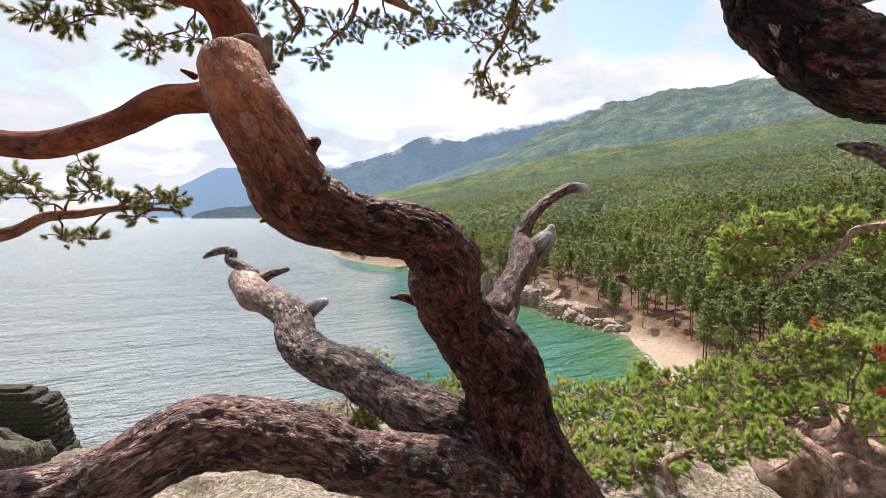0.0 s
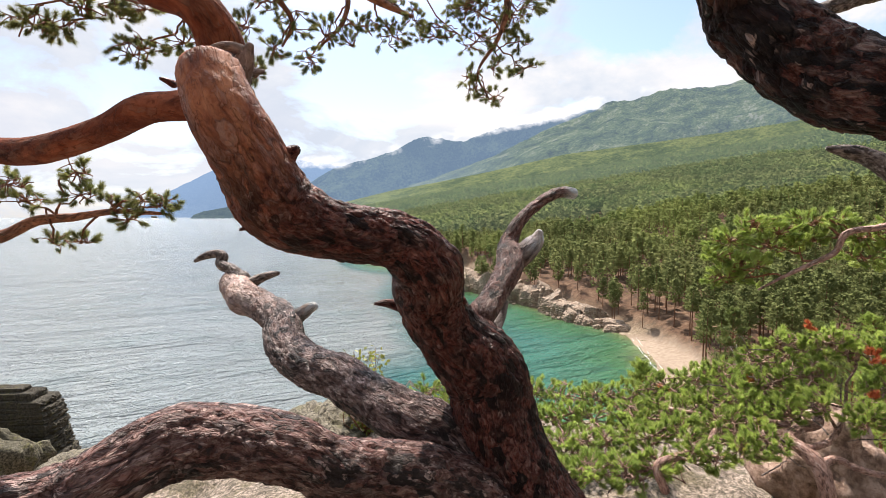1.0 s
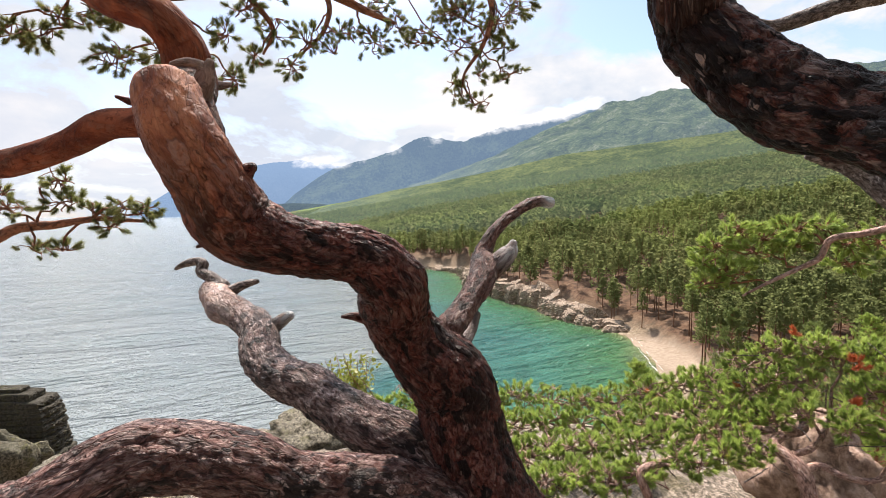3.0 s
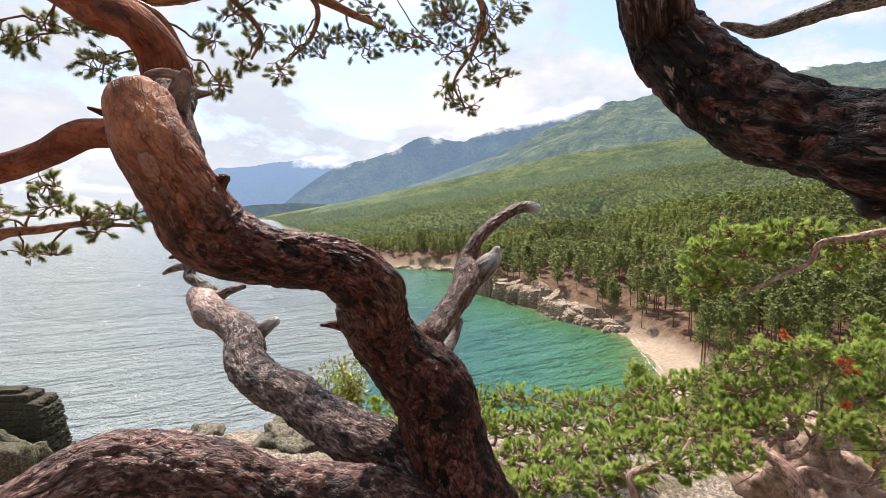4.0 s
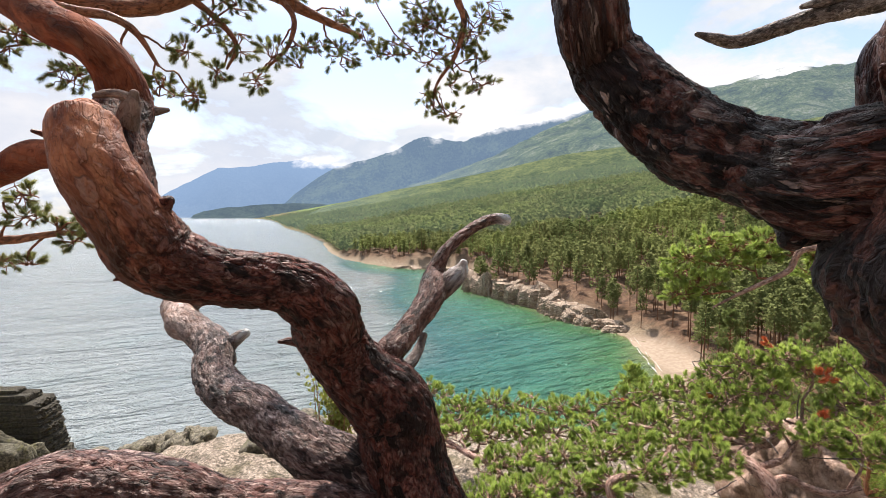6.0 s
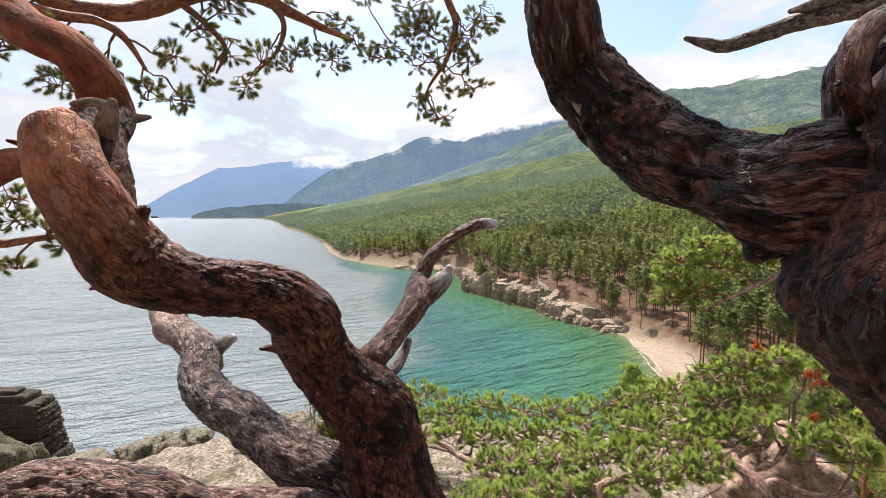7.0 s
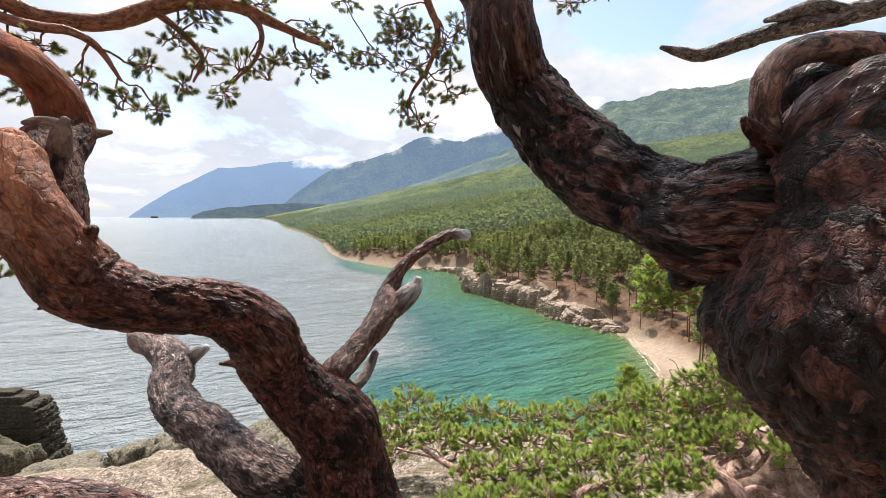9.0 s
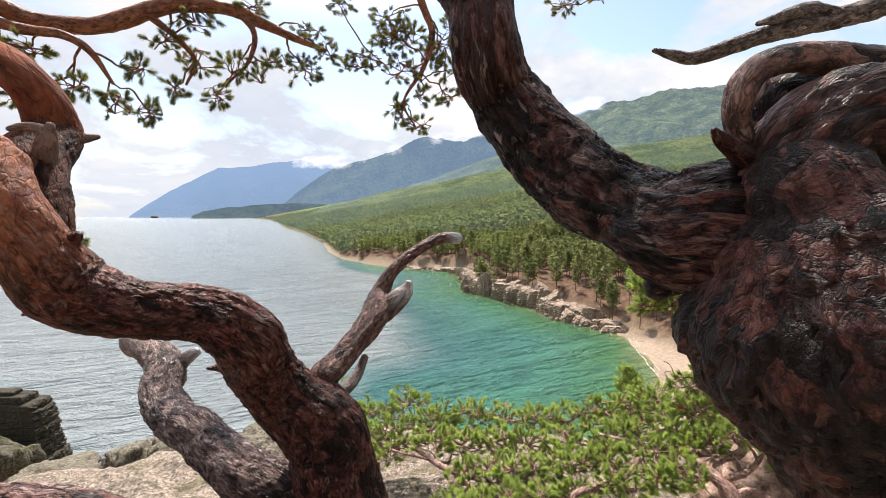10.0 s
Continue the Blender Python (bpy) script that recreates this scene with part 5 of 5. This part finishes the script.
def limb(points, step=0.01, round_res=0.01, cell=0.035, depth=0.007, lump=0.05, seed=1, stretch=2.4, young=None):
    """A branch with plated bark: vertices, quads, cracks, the bark's own coordinates and the papery part."""
    r = along(points, step)
    ends = []
    tip = (r[-1, :3] - r[-2, :3])
    tip /= max(np.linalg.norm(tip), 1e-9)
    for k, w in ((0.35, 0.93), (0.65, 0.72), (0.85, 0.45), (0.93, 0.05)):
        ends.append(np.append(r[-1, :3] + tip * r[-1, 3] * k, r[-1, 3] * w))
    head = r[0, :3] - r[1, :3]
    head /= max(np.linalg.norm(head), 1e-9)
    first = [np.append(r[0, :3] + head * r[0, 3] * k, r[0, 3] * w) for k, w in ((0.93, 0.05), (0.85, 0.45), (0.65, 0.72), (0.35, 0.93))]
    r = np.concatenate([first, r, ends])
    c, rad = r[:, :3], r[:, 3]
    tan = np.gradient(c, axis=0)
    tan /= np.linalg.norm(tan, axis=1, keepdims=True) + 1e-12
    m = int(np.clip(2 * np.pi * rad.max() / round_res, 7, 220))
    side = np.cross(tan[0], (0.3, 0.2, 0.9))
    side /= np.linalg.norm(side)
    frames = []
    for t in tan:
        side = side - t * side.dot(t)
        side = side / np.linalg.norm(side)
        frames.append((side, np.cross(t, side)))
    sx, sy = np.array([f[0] for f in frames]), np.array([f[1] for f in frames])
    s = np.concatenate([[0], np.cumsum(np.linalg.norm(np.diff(c, axis=0), axis=1))])
    a = np.arange(m) * 2 * np.pi / m
    ca, sa = np.cos(a), np.sin(a)
    n = len(c)
    d = sx[:, None, :] * ca[None, :, None] + sy[:, None, :] * sa[None, :, None]
    q = np.stack([ca[None] * rad[:, None] / cell, sa[None] * rad[:, None] / cell, np.repeat(s[:, None] / (cell * stretch), m, 1)], -1).reshape(-1, 3) + seed * 11.1
    warp = np.stack([fractal(q * 0.7 + 5, 3, seed), fractal(q * 0.7 + 50, 3, seed + 1), 0.5 * fractal(q * 0.7 + 90, 3, seed + 2)], 1)
    f1, f2, who = cell_noise(q + 0.45 * warp, seed)
    crack = np.clip((f2 - f1) / 0.22, 0, 1)
    flake = fractal(q * 2.3, 3, seed + 7)
    world = (c[:, None, :] + d * rad[:, None, None]).reshape(-1, 3)
    lumps = fractal(world / 0.13, 3, seed + 4)
    fresh = np.repeat(smooth(s / s[-1], *young), m) if young else np.zeros(n * m)
    amp = np.minimum(depth, 0.10 * np.repeat(rad, m)) * (1 - 0.7 * fresh)
    groove = 1 - np.abs(fractal(q * np.array([0.9, 0.9, 0.5]) + 0.8 * warp, 4, seed + 9, 0.6))
    push = amp * (0.6 * crack + 0.8 * who + 0.35 * flake + 0.5 * groove - 1.25) + lump * np.repeat(rad, m) * lumps
    v = world + d.reshape(-1, 3) * push[:, None]
    i, j = np.meshgrid(np.arange(n - 1), np.arange(m), indexing="ij")
    jn = (j + 1) % m
    f = np.stack([i * m + j, i * m + jn, (i + 1) * m + jn, (i + 1) * m + j], -1).reshape(-1, 4)
    skin = np.stack([ca[None] * rad[:, None], sa[None] * rad[:, None], np.repeat(s[:, None] / stretch, m, 1)], -1).reshape(-1, 3) + seed
    return v, f, crack, skin, fresh


def limb_part(name, points, mat, parent, label="", **how):
    v, f, crack, skin, fresh = limb(points, **how)
    return part(name, mesh_of(name, v, f, mat, True, (("crack", crack), ("bark", skin), ("young", fresh))), parent, label)


# ---- near pines: needles ----


def tuft_shape(seed, needles=150, reach=0.047, shoot=0.055, width=0.0034):
    g = np.random.RandomState(seed)
    at = g.rand(needles) ** 0.75
    a = g.rand(needles) * 6.283
    spread = np.radians(70 - 46 * at + g.normal(0, 10, needles))
    d = np.stack([np.cos(a) * np.sin(spread), np.sin(a) * np.sin(spread), np.cos(spread)], 1)
    side = np.cross(d, g.normal(0, 1, (needles, 3)))
    side /= np.linalg.norm(side, axis=1, keepdims=True)
    b = np.stack([0 * at, 0 * at, at * shoot], 1)
    n = reach * (0.8 + 0.4 * g.rand(needles))[:, None]
    tip = b + d * n + np.array([0, 0, 0.008])
    v = np.stack([b - side * width * 0.5, b + side * width * 0.5, tip], 1)
    return v.reshape(-1, 3)


TUFTS = [tuft_shape(s, 120, 0.034, 0.046, 0.0047) for s in range(8)]
FINE_TUFTS = [tuft_shape(40 + s, 165, 0.034, 0.040, 0.0027) for s in range(8)]
FAR_TUFTS = [tuft_shape(20 + s, 24, 0.05, 0.06, 0.012) for s in range(6)]


def needle_mesh(name, at, way, size, mat, seed, shapes=TUFTS):
    """All tufts of one bough: at, way (n, 3), size (n)."""
    g = np.random.RandomState(seed)
    pick = g.randint(0, len(shapes), len(at))
    way = way / np.linalg.norm(way, axis=1, keepdims=True)
    sx = np.cross(way, g.normal(0, 1, way.shape))
    sx /= np.linalg.norm(sx, axis=1, keepdims=True)
    sy = np.cross(way, sx)
    out, tint = [], []
    shade = g.rand(len(at)) ** 1.2
    for k, shape in enumerate(shapes):
        w = np.where(pick == k)[0]
        v = (shape[None, :, 0, None] * sx[w][:, None] + shape[None, :, 1, None] * sy[w][:, None] + shape[None, :, 2, None] * way[w][:, None])
        out.append((v * size[w][:, None, None] + at[w][:, None]).reshape(-1, 3))
        tint.append(np.repeat(shade[w], len(shape)))
    v = np.concatenate(out)
    f3 = np.arange(len(v)).reshape(-1, 3)
    return mesh_of(name, v, f3, mat, False, (("tint", np.concatenate(tint)),))


def rods(rows):
    """Thin twigs: rows of (start, end, r0, r1) as bent four-sided prisms."""
    g = np.random.RandomState(3)
    a, b = np.array([r[0] for r in rows]), np.array([r[1] for r in rows])
    r0, r1 = np.array([r[2] for r in rows]), np.array([r[3] for r in rows])
    n = len(a)
    length = np.linalg.norm(b - a, axis=1, keepdims=True)
    mid = (a + b) / 2 + g.normal(0, 0.10, (n, 3)) * length
    third = a * 0.2 + b * 0.8 + g.normal(0, 0.04, (n, 3)) * length
    t = (b - a) / (length + 1e-9)
    sx = np.cross(t, (0.21, 0.35, 0.9))
    sx /= np.linalg.norm(sx, axis=1, keepdims=True) + 1e-9
    sy = np.cross(t, sx)
    rings = []
    for c, r in ((a, r0), (mid, (r0 + r1) / 2), (third, r0 * 0.2 + r1 * 0.8), (b, r1)):
        for k in range(5):
            q = k * 2 * np.pi / 5
            rings.append(c + (sx * np.cos(q) + sy * np.sin(q)) * r[:, None])
    v = np.stack(rings, 1).reshape(-1, 3)
    f = []
    for i in range(3):
        for k in range(5):
            f.append((i * 5 + k, i * 5 + (k + 1) % 5, i * 5 + 5 + (k + 1) % 5, i * 5 + 5 + k))
    f = (np.array(f)[None] + (np.arange(n) * 20)[:, None, None]).reshape(-1, 4)
    return v, f


def foliage(parent, clumps, spines, mat, seed, size=1.0, droop=0.0, tall=1.0, crowd=1.0, reach=1.0, wood=None, thick_by=1.0, shapes=None):
    """Twigs that leave the spines for each clump, fork there and end in tufts of needles."""
    g = np.random.RandomState(seed)
    spine = np.concatenate([along(s, 0.04) for s in spines])
    twigs, at, way, big = [], [], [], []
    # nearest clumps first, so that farther ones branch from them
    roots = [(p[:3], p[3]) for p in spine]
    clumps = sorted(clumps, key=lambda k: np.linalg.norm(spine[:, :3] - np.array(k[:3]), axis=1).min())
    for x, y, z, w, h, n in clumps:
        w, h, n = w * reach, h * reach, int(n * crowd)
        c = np.array([x, y, z])
        far = np.array([np.linalg.norm(p - c) for p, _ in roots])
        start, thick = roots[int(np.argmin(np.abs(far - np.maximum(far.min() * 1.35, 0.22)) + 0.15 * far))]
        bow = start + (c - start) * 0.5 + g.normal(0, 0.12, 3) * np.linalg.norm(c - start)
        r0 = float(np.clip(thick * 0.6, 0.006, 0.013))
        twigs.append((start, bow, r0, 0.009))
        twigs.append((bow, c, 0.009, 0.006))
        roots += [(bow, 0.012), (c, 0.010)]
        knots = [c + g.normal(0, 0.45, 3) * (w, w * 0.8, h) for _ in range(max(2, n // 4))]
        for k in knots:
            twigs.append((c, k, 0.007, 0.005))
        for _ in range(n):
            e = g.normal(0, 1, 3)
            e /= np.linalg.norm(e)
            p = c + e * (w, w * 0.8, h) * g.uniform(0.5, 1.05)
            k = min(knots, key=lambda q: np.linalg.norm(q - p))
            d = (p - k) / (np.linalg.norm(p - k) + 1e-6) + e * 0.35 + np.array([0, 0, 0.55 * tall - droop]) + g.normal(0, 0.25, 3)
            twigs.append((k, p + d / np.linalg.norm(d) * 0.05 * size, 0.0045, 0.0022))
            at.append(p)
            way.append(d)
            big.append(size * g.uniform(0.75, 1.2))
    v, f = rods([(p, q, r0 * thick_by, r1 * thick_by) for p, q, r0, r1 in twigs])
    flat = np.zeros(len(v))
    tagged(part("twig_spray", mesh_of("twig_spray", v, f, wood or TWIG, True, (("crack", flat + 1), ("bark", v))), parent), kind="stuff")
    ob = part("needles", needle_mesh("needles", np.array(at), np.array(way), np.array(big), mat, seed, shapes or TUFTS), parent)
    tagged(ob, kind="stuff")


def contorted_pine():
    t = tagged(empty("pine_tree", (0.82, 1.62, 28.2)), "old contorted pine with flaking red-brown bark on the rock", "tree")
    t.matrix_parent_inverse = Matrix.Identity(4)
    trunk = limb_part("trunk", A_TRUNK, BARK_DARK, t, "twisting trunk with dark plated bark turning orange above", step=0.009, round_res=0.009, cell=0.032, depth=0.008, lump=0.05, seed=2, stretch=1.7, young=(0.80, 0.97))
    upper = limb_part("limb", A_UPPER, BARK_RED, t, "red upper stem, dark and scaly below", young=(0.16, 0.25), step=0.008, round_res=0.007, cell=0.03, depth=0.006, lump=0.06, seed=3)
    limb_part("limb", A_LEFT, BARK_RED, t, "smooth orange-red side limb", young=(-0.3, 0.0), step=0.01, round_res=0.008, cell=0.03, depth=0.003, lump=0.06, seed=4)
    grey_limb = limb_part("limb", A_GREY, BARK_GREY, t, "weathered grey-brown limb, half bare", young=(0.60, 0.90), step=0.008, round_res=0.008, cell=0.028, depth=0.008, lump=0.09, seed=5)
    limb_part("limb", A_LOW, BARK_LOW, t, "heavy low limb with pinkish flaking bark, arching to the ground", young=(0.58, 0.74), step=0.008, round_res=0.008, cell=0.034, depth=0.008, lump=0.06, seed=6)
    horn = limb_part("dead_branch", A_HORN, HORN_WOOD, t, "red-brown dead branch like a horn, bleached at its tip", young=(0.88, 0.96), step=0.008, round_res=0.008, cell=0.022, depth=0.005, lump=0.09, seed=7)
    stubs = ((A_HORN2, horn), (A_SPUR2, grey_limb), (A_TWIST, grey_limb), (A_SPUR1, grey_limb), (A_ARM, trunk), (A_HOOK, trunk), (A_TWIG, trunk), (A_COLLAR, trunk), (A_KNOB, trunk), (A_NUB, trunk), (A_NUB2, upper), (A_NUB3, trunk))
    for i, (p, on) in enumerate(stubs):
        limb_part("dead_stub", p, HORN_WOOD if i in (0, 1) else STUB_WOOD if i in (4, 7, 10) else DEAD_WOOD if i not in (6, 8, 9, 11) else BARK_DARK, on, "grey broken stub" if i not in (6, 8, 9, 11) else "", step=0.0075, round_res=0.0075, cell=0.018, depth=0.005, lump=0.14, seed=10 + i, young=((0.2, 1.0) if i < 2 else (-0.2, 0.1)) if i in (0, 1, 4, 5, 7, 10) else None)
    k_bough = limb_part("branch", K_BRANCH, TWIG, t, "orange-barked bough", step=0.015, round_res=0.012, cell=0.03, depth=0.003, lump=0.08, seed=31)
    n_bough = limb_part("branch", N_BRANCH, TWIG, t, "orange-barked bough", step=0.015, round_res=0.012, cell=0.03, depth=0.003, lump=0.08, seed=32)
    for i, p in enumerate((K_SIDE, K_SIDE_B, K_SIDE_C)):
        limb_part("branch", p, TWIG, t, "", step=0.015, round_res=0.010, cell=0.03, depth=0.003, lump=0.10, seed=34 + i)
    foliage(k_bough, K_CLUMPS_ALL, [K_BRANCH, K_SIDE, K_SIDE_B, K_SIDE_C], NEEDLES_DARK, 41, 0.80, 0.5, crowd=2.6, reach=1.15, thick_by=0.7, shapes=FINE_TUFTS)
    foliage(n_bough, N_CLUMPS, [N_BRANCH], NEEDLES_DARK, 42, 0.9, 0.0, crowd=2.0, thick_by=0.75, shapes=FINE_TUFTS)
    settle(t)


def settle(t):
    """Parts are built in world places: set them under their base."""
    for o in t.children:
        o.matrix_parent_inverse = Matrix.Translation(t.location).inverted()


def leaning_pine():
    t = tagged(empty("pine_tree", (2.65, 1.0, 28.2)), "massive leaning pine with dark furrowed bark beside the path", "tree")
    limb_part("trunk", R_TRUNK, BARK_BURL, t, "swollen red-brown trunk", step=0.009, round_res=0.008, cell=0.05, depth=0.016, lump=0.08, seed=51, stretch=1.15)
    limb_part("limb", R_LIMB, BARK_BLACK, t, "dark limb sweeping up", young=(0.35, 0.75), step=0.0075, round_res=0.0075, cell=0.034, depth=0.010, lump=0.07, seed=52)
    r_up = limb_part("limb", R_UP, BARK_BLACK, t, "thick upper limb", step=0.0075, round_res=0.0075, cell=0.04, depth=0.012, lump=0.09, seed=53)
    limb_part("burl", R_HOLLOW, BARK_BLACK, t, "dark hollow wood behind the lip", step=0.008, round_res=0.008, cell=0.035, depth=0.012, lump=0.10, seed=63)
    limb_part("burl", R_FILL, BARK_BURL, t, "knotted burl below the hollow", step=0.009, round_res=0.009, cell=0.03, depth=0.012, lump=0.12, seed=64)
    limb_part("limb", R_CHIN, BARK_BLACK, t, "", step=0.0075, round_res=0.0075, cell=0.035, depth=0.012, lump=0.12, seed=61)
    limb_part("bark_lip", R_LIP, BARK_SUNLIT, r_up, "rolled lip of bark round a hollow", step=0.0075, round_res=0.0075, cell=0.03, depth=0.006, lump=0.12, seed=54)
    limb_part("dead_stub", R_NUB, BARK_BLACK, r_up, "", step=0.005, round_res=0.005, cell=0.02, depth=0.006, lump=0.15, seed=55)
    dead = limb_part("dead_branch", R_DEAD, DEAD_WOOD, t, "bare grey dead branch", step=0.014, round_res=0.012, cell=0.03, depth=0.006, lump=0.10, seed=56)
    limb_part("dead_spur", R_DEAD_SPUR, DEAD_WOOD, dead, "", step=0.014, round_res=0.012, cell=0.03, depth=0.006, lump=0.12, seed=57)
    limb_part("dead_branch", R_STUB, DEAD_WOOD, t, "", step=0.014, round_res=0.012, cell=0.03, depth=0.008, lump=0.12, seed=58)
    g_bough = limb_part("branch", G_BRANCH, STEM, t, "crooked pinkish bough", step=0.012, round_res=0.010, cell=0.03, depth=0.004, lump=0.10, seed=59)
    m_bough = limb_part("branch", M_BRANCH, TWIG, t, "hanging bough", step=0.015, round_res=0.012, cell=0.03, depth=0.003, lump=0.08, seed=60)
    foliage(g_bough, G_CLUMPS, [G_BRANCH], NEEDLES, 43, 1.1, -0.1, crowd=3.3, reach=1.1)
    # added out of view: keeps the sun off trunk and limb
    shade_bough = limb_part("branch", R_SHADE_BOUGH, BARK_RED, t, "unseen bough added overhead to shade the limb", step=0.015, round_res=0.012, cell=0.03, depth=0.004, lump=0.08, seed=62)
    foliage(shade_bough, R_SHADE_CLUMPS, [R_SHADE_BOUGH], NEEDLES_DARK, 46, 1.3, 0.0, crowd=1.5, shapes=FINE_TUFTS)
    foliage(m_bough, M_CLUMPS_ALL, [M_BRANCH], NEEDLES_DARK, 44, 0.9, 0.6, crowd=2.6, reach=1.15, thick_by=0.7, shapes=FINE_TUFTS)
    settle(t)


def creeping_pine():
    t = tagged(empty("dwarf_pine", (2.3, 3.2, 27.7)), "low spreading pine with bright green tufts on the slab", "tree")
    stems = [BUSH_STEM, BUSH_STEM_B, BUSH_STEM_C, BUSH_STEM_D, BUSH_STEM_E, BUSH_STEM_F]
    for i, p in enumerate(stems):
        limb_part("stem", p, STEM, t, "crooked pinkish-brown stem", step=0.012, round_res=0.010, cell=0.025, depth=0.005, lump=0.12, seed=70 + i)
    foliage(t, BUSH_CLUMPS_ALL, stems, NEEDLES, 45, 1.08, 0.0, 1.6, crowd=3.1, reach=1.25, wood=STEM, thick_by=1.1)
    # rusty dead tufts, and bare sticks in the tangle below
    g = np.random.RandomState(9)
    at = np.array([np.array(p) + g.normal(0, 0.022, 3) for p in RED_TUFTS for _ in range(3)])
    part("dead_needles", needle_mesh("dead_needles", at, g.normal(0, 0.5, at.shape) + (0, -0.3, 1), np.full(len(at), 0.95), NEEDLES_RED, 3), t, "rust-red dead needles")
    sticks = []
    for x, y, z, w, h, n in BUSH_CLUMPS_ALL:
        for _ in range(2):
            p = np.array([x, y, z]) + g.normal(0, 1, 3) * (w * 1.1, w, h * 0.8) - (0, 0, h * 0.5)
            sticks.append((p, p + g.normal(0, 0.12, 3) * (1, 1, 0.6), 0.006, 0.003))
    v, f = rods(sticks)
    one = np.ones(len(v))
    tagged(part("dead_twig_tangle", mesh_of("dead_twig_tangle", v, f, DEAD_WOOD, True, (("crack", one), ("bark", v))), t, "bare grey dead twigs"), kind="stuff")
    settle(t)


def young_pine(top, tall, seed, mat, label, size=2.2):
    """A small pine on the slope: leader, whorls of boughs, tufts."""
    g = np.random.RandomState(seed)
    x, y, z = top
    t = tagged(empty("young_pine", (x, y, z - tall)), label, "tree", "small pines on the slope")
    lean = g.normal(0, 0.03, 2)
    spine = [(x - lean[0] * tall * (1 - u), y - lean[1] * tall * (1 - u), z - tall * (1 - u) - 0.2 * (1 - u), 0.012 * tall * (1 - u) + 0.004) for u in (0, 0.25, 0.5, 0.75, 1.0)]
    limb_part("trunk", spine, TWIG, t, step=0.15, round_res=0.03, cell=0.06, depth=0.006, seed=seed)
    twigs, at, way = [], [], []
    for i in range(int(tall * 13)):
        u = g.uniform(0.12, 0.99)
        a = g.uniform(0, 6.283)
        c = np.array(spine[0][:3]) * (1 - u) + np.array(spine[-1][:3]) * u
        reach = tall * 0.30 * (1 - u) ** 0.75 * g.uniform(0.6, 1.1) + 0.12
        e = c + np.array([math.cos(a), math.sin(a), 0.35 + 0.3 * u]) * reach
        twigs.append((c, e, 0.002 * tall + 0.003, 0.004))
        for j in range(12):
            s = g.uniform(0.25, 1.05)
            p = c + (e - c) * s + g.normal(0, 0.10, 3) * reach
            at.append(p)
            way.append((e - c) / reach * 0.6 + (0, 0, 0.8) + g.normal(0, 0.35, 3))
    v, f = rods(twigs)
    one = np.ones(len(v))
    tagged(part("bough_spray", mesh_of("bough_spray", v, f, TWIG, True, (("crack", one), ("bark", v))), t), kind="stuff")
    tagged(part("needles", needle_mesh("needles", np.array(at), np.array(way), np.full(len(at), size), mat, seed, FAR_TUFTS), t), kind="stuff")
    settle(t)


def leafy_shrub(at, tall, wide, seed):
    """A small broad-leaved shrub turning yellow."""
    g = np.random.RandomState(seed)
    t = tagged(empty("shrub", at), "small leafy shrub turning yellow below the brink", "shrub")
    base = np.array(at)
    twigs, leaves = [], []
    for _ in range(26):
        e = base + np.array([g.normal(0, wide * 0.4), g.normal(0, wide * 0.4), tall * g.uniform(0.6, 1.0)])
        twigs.append((base, e, 0.008, 0.003))
        for _ in range(46):
            leaves.append(base + (e - base) * g.uniform(0.2, 1.0) + g.normal(0, 0.06, 3))
    v, f = rods(twigs)
    one = np.ones(len(v))
    tagged(part("twig_spray", mesh_of("twig_spray", v, f, TWIG, True, (("crack", one), ("bark", v))), t), kind="stuff")
    c = np.array(leaves)
    d1, d2 = g.normal(0, 1, c.shape), g.normal(0, 1, c.shape)
    d1 /= np.linalg.norm(d1, axis=1, keepdims=True)
    d2 = np.cross(d1, d2)
    d2 /= np.linalg.norm(d2, axis=1, keepdims=True)
    v = np.stack([c - d1 * 0.036, c + d2 * 0.020, c + d1 * 0.036, c - d2 * 0.020], 1).reshape(-1, 3)
    tint = np.repeat(g.rand(len(c)), 4)
    tagged(part("leaves", mesh_of("leaves", v, np.arange(len(v)).reshape(-1, 4), LEAVES_YELLOW, False, (("tint", tint),)), t), kind="stuff")
    settle(t)


contorted_pine()
leaning_pine()
creeping_pine()

for i, top in enumerate(YOUNG_PINES):
    tall = max(top[2] - height(top[0], top[1]) + 0.1, 1.0)
    young_pine(top, tall, 200 + i, NEEDLES if i % 2 == 0 else LEAVES, "young green pine on the slope below the slab", 1.9 + 0.03 * top[1])
leafy_shrub((SHRUB_AT[0], SHRUB_AT[1], height(SHRUB_AT[0], SHRUB_AT[1]) - 0.05), SHRUB_TALL, 0.42, 5)
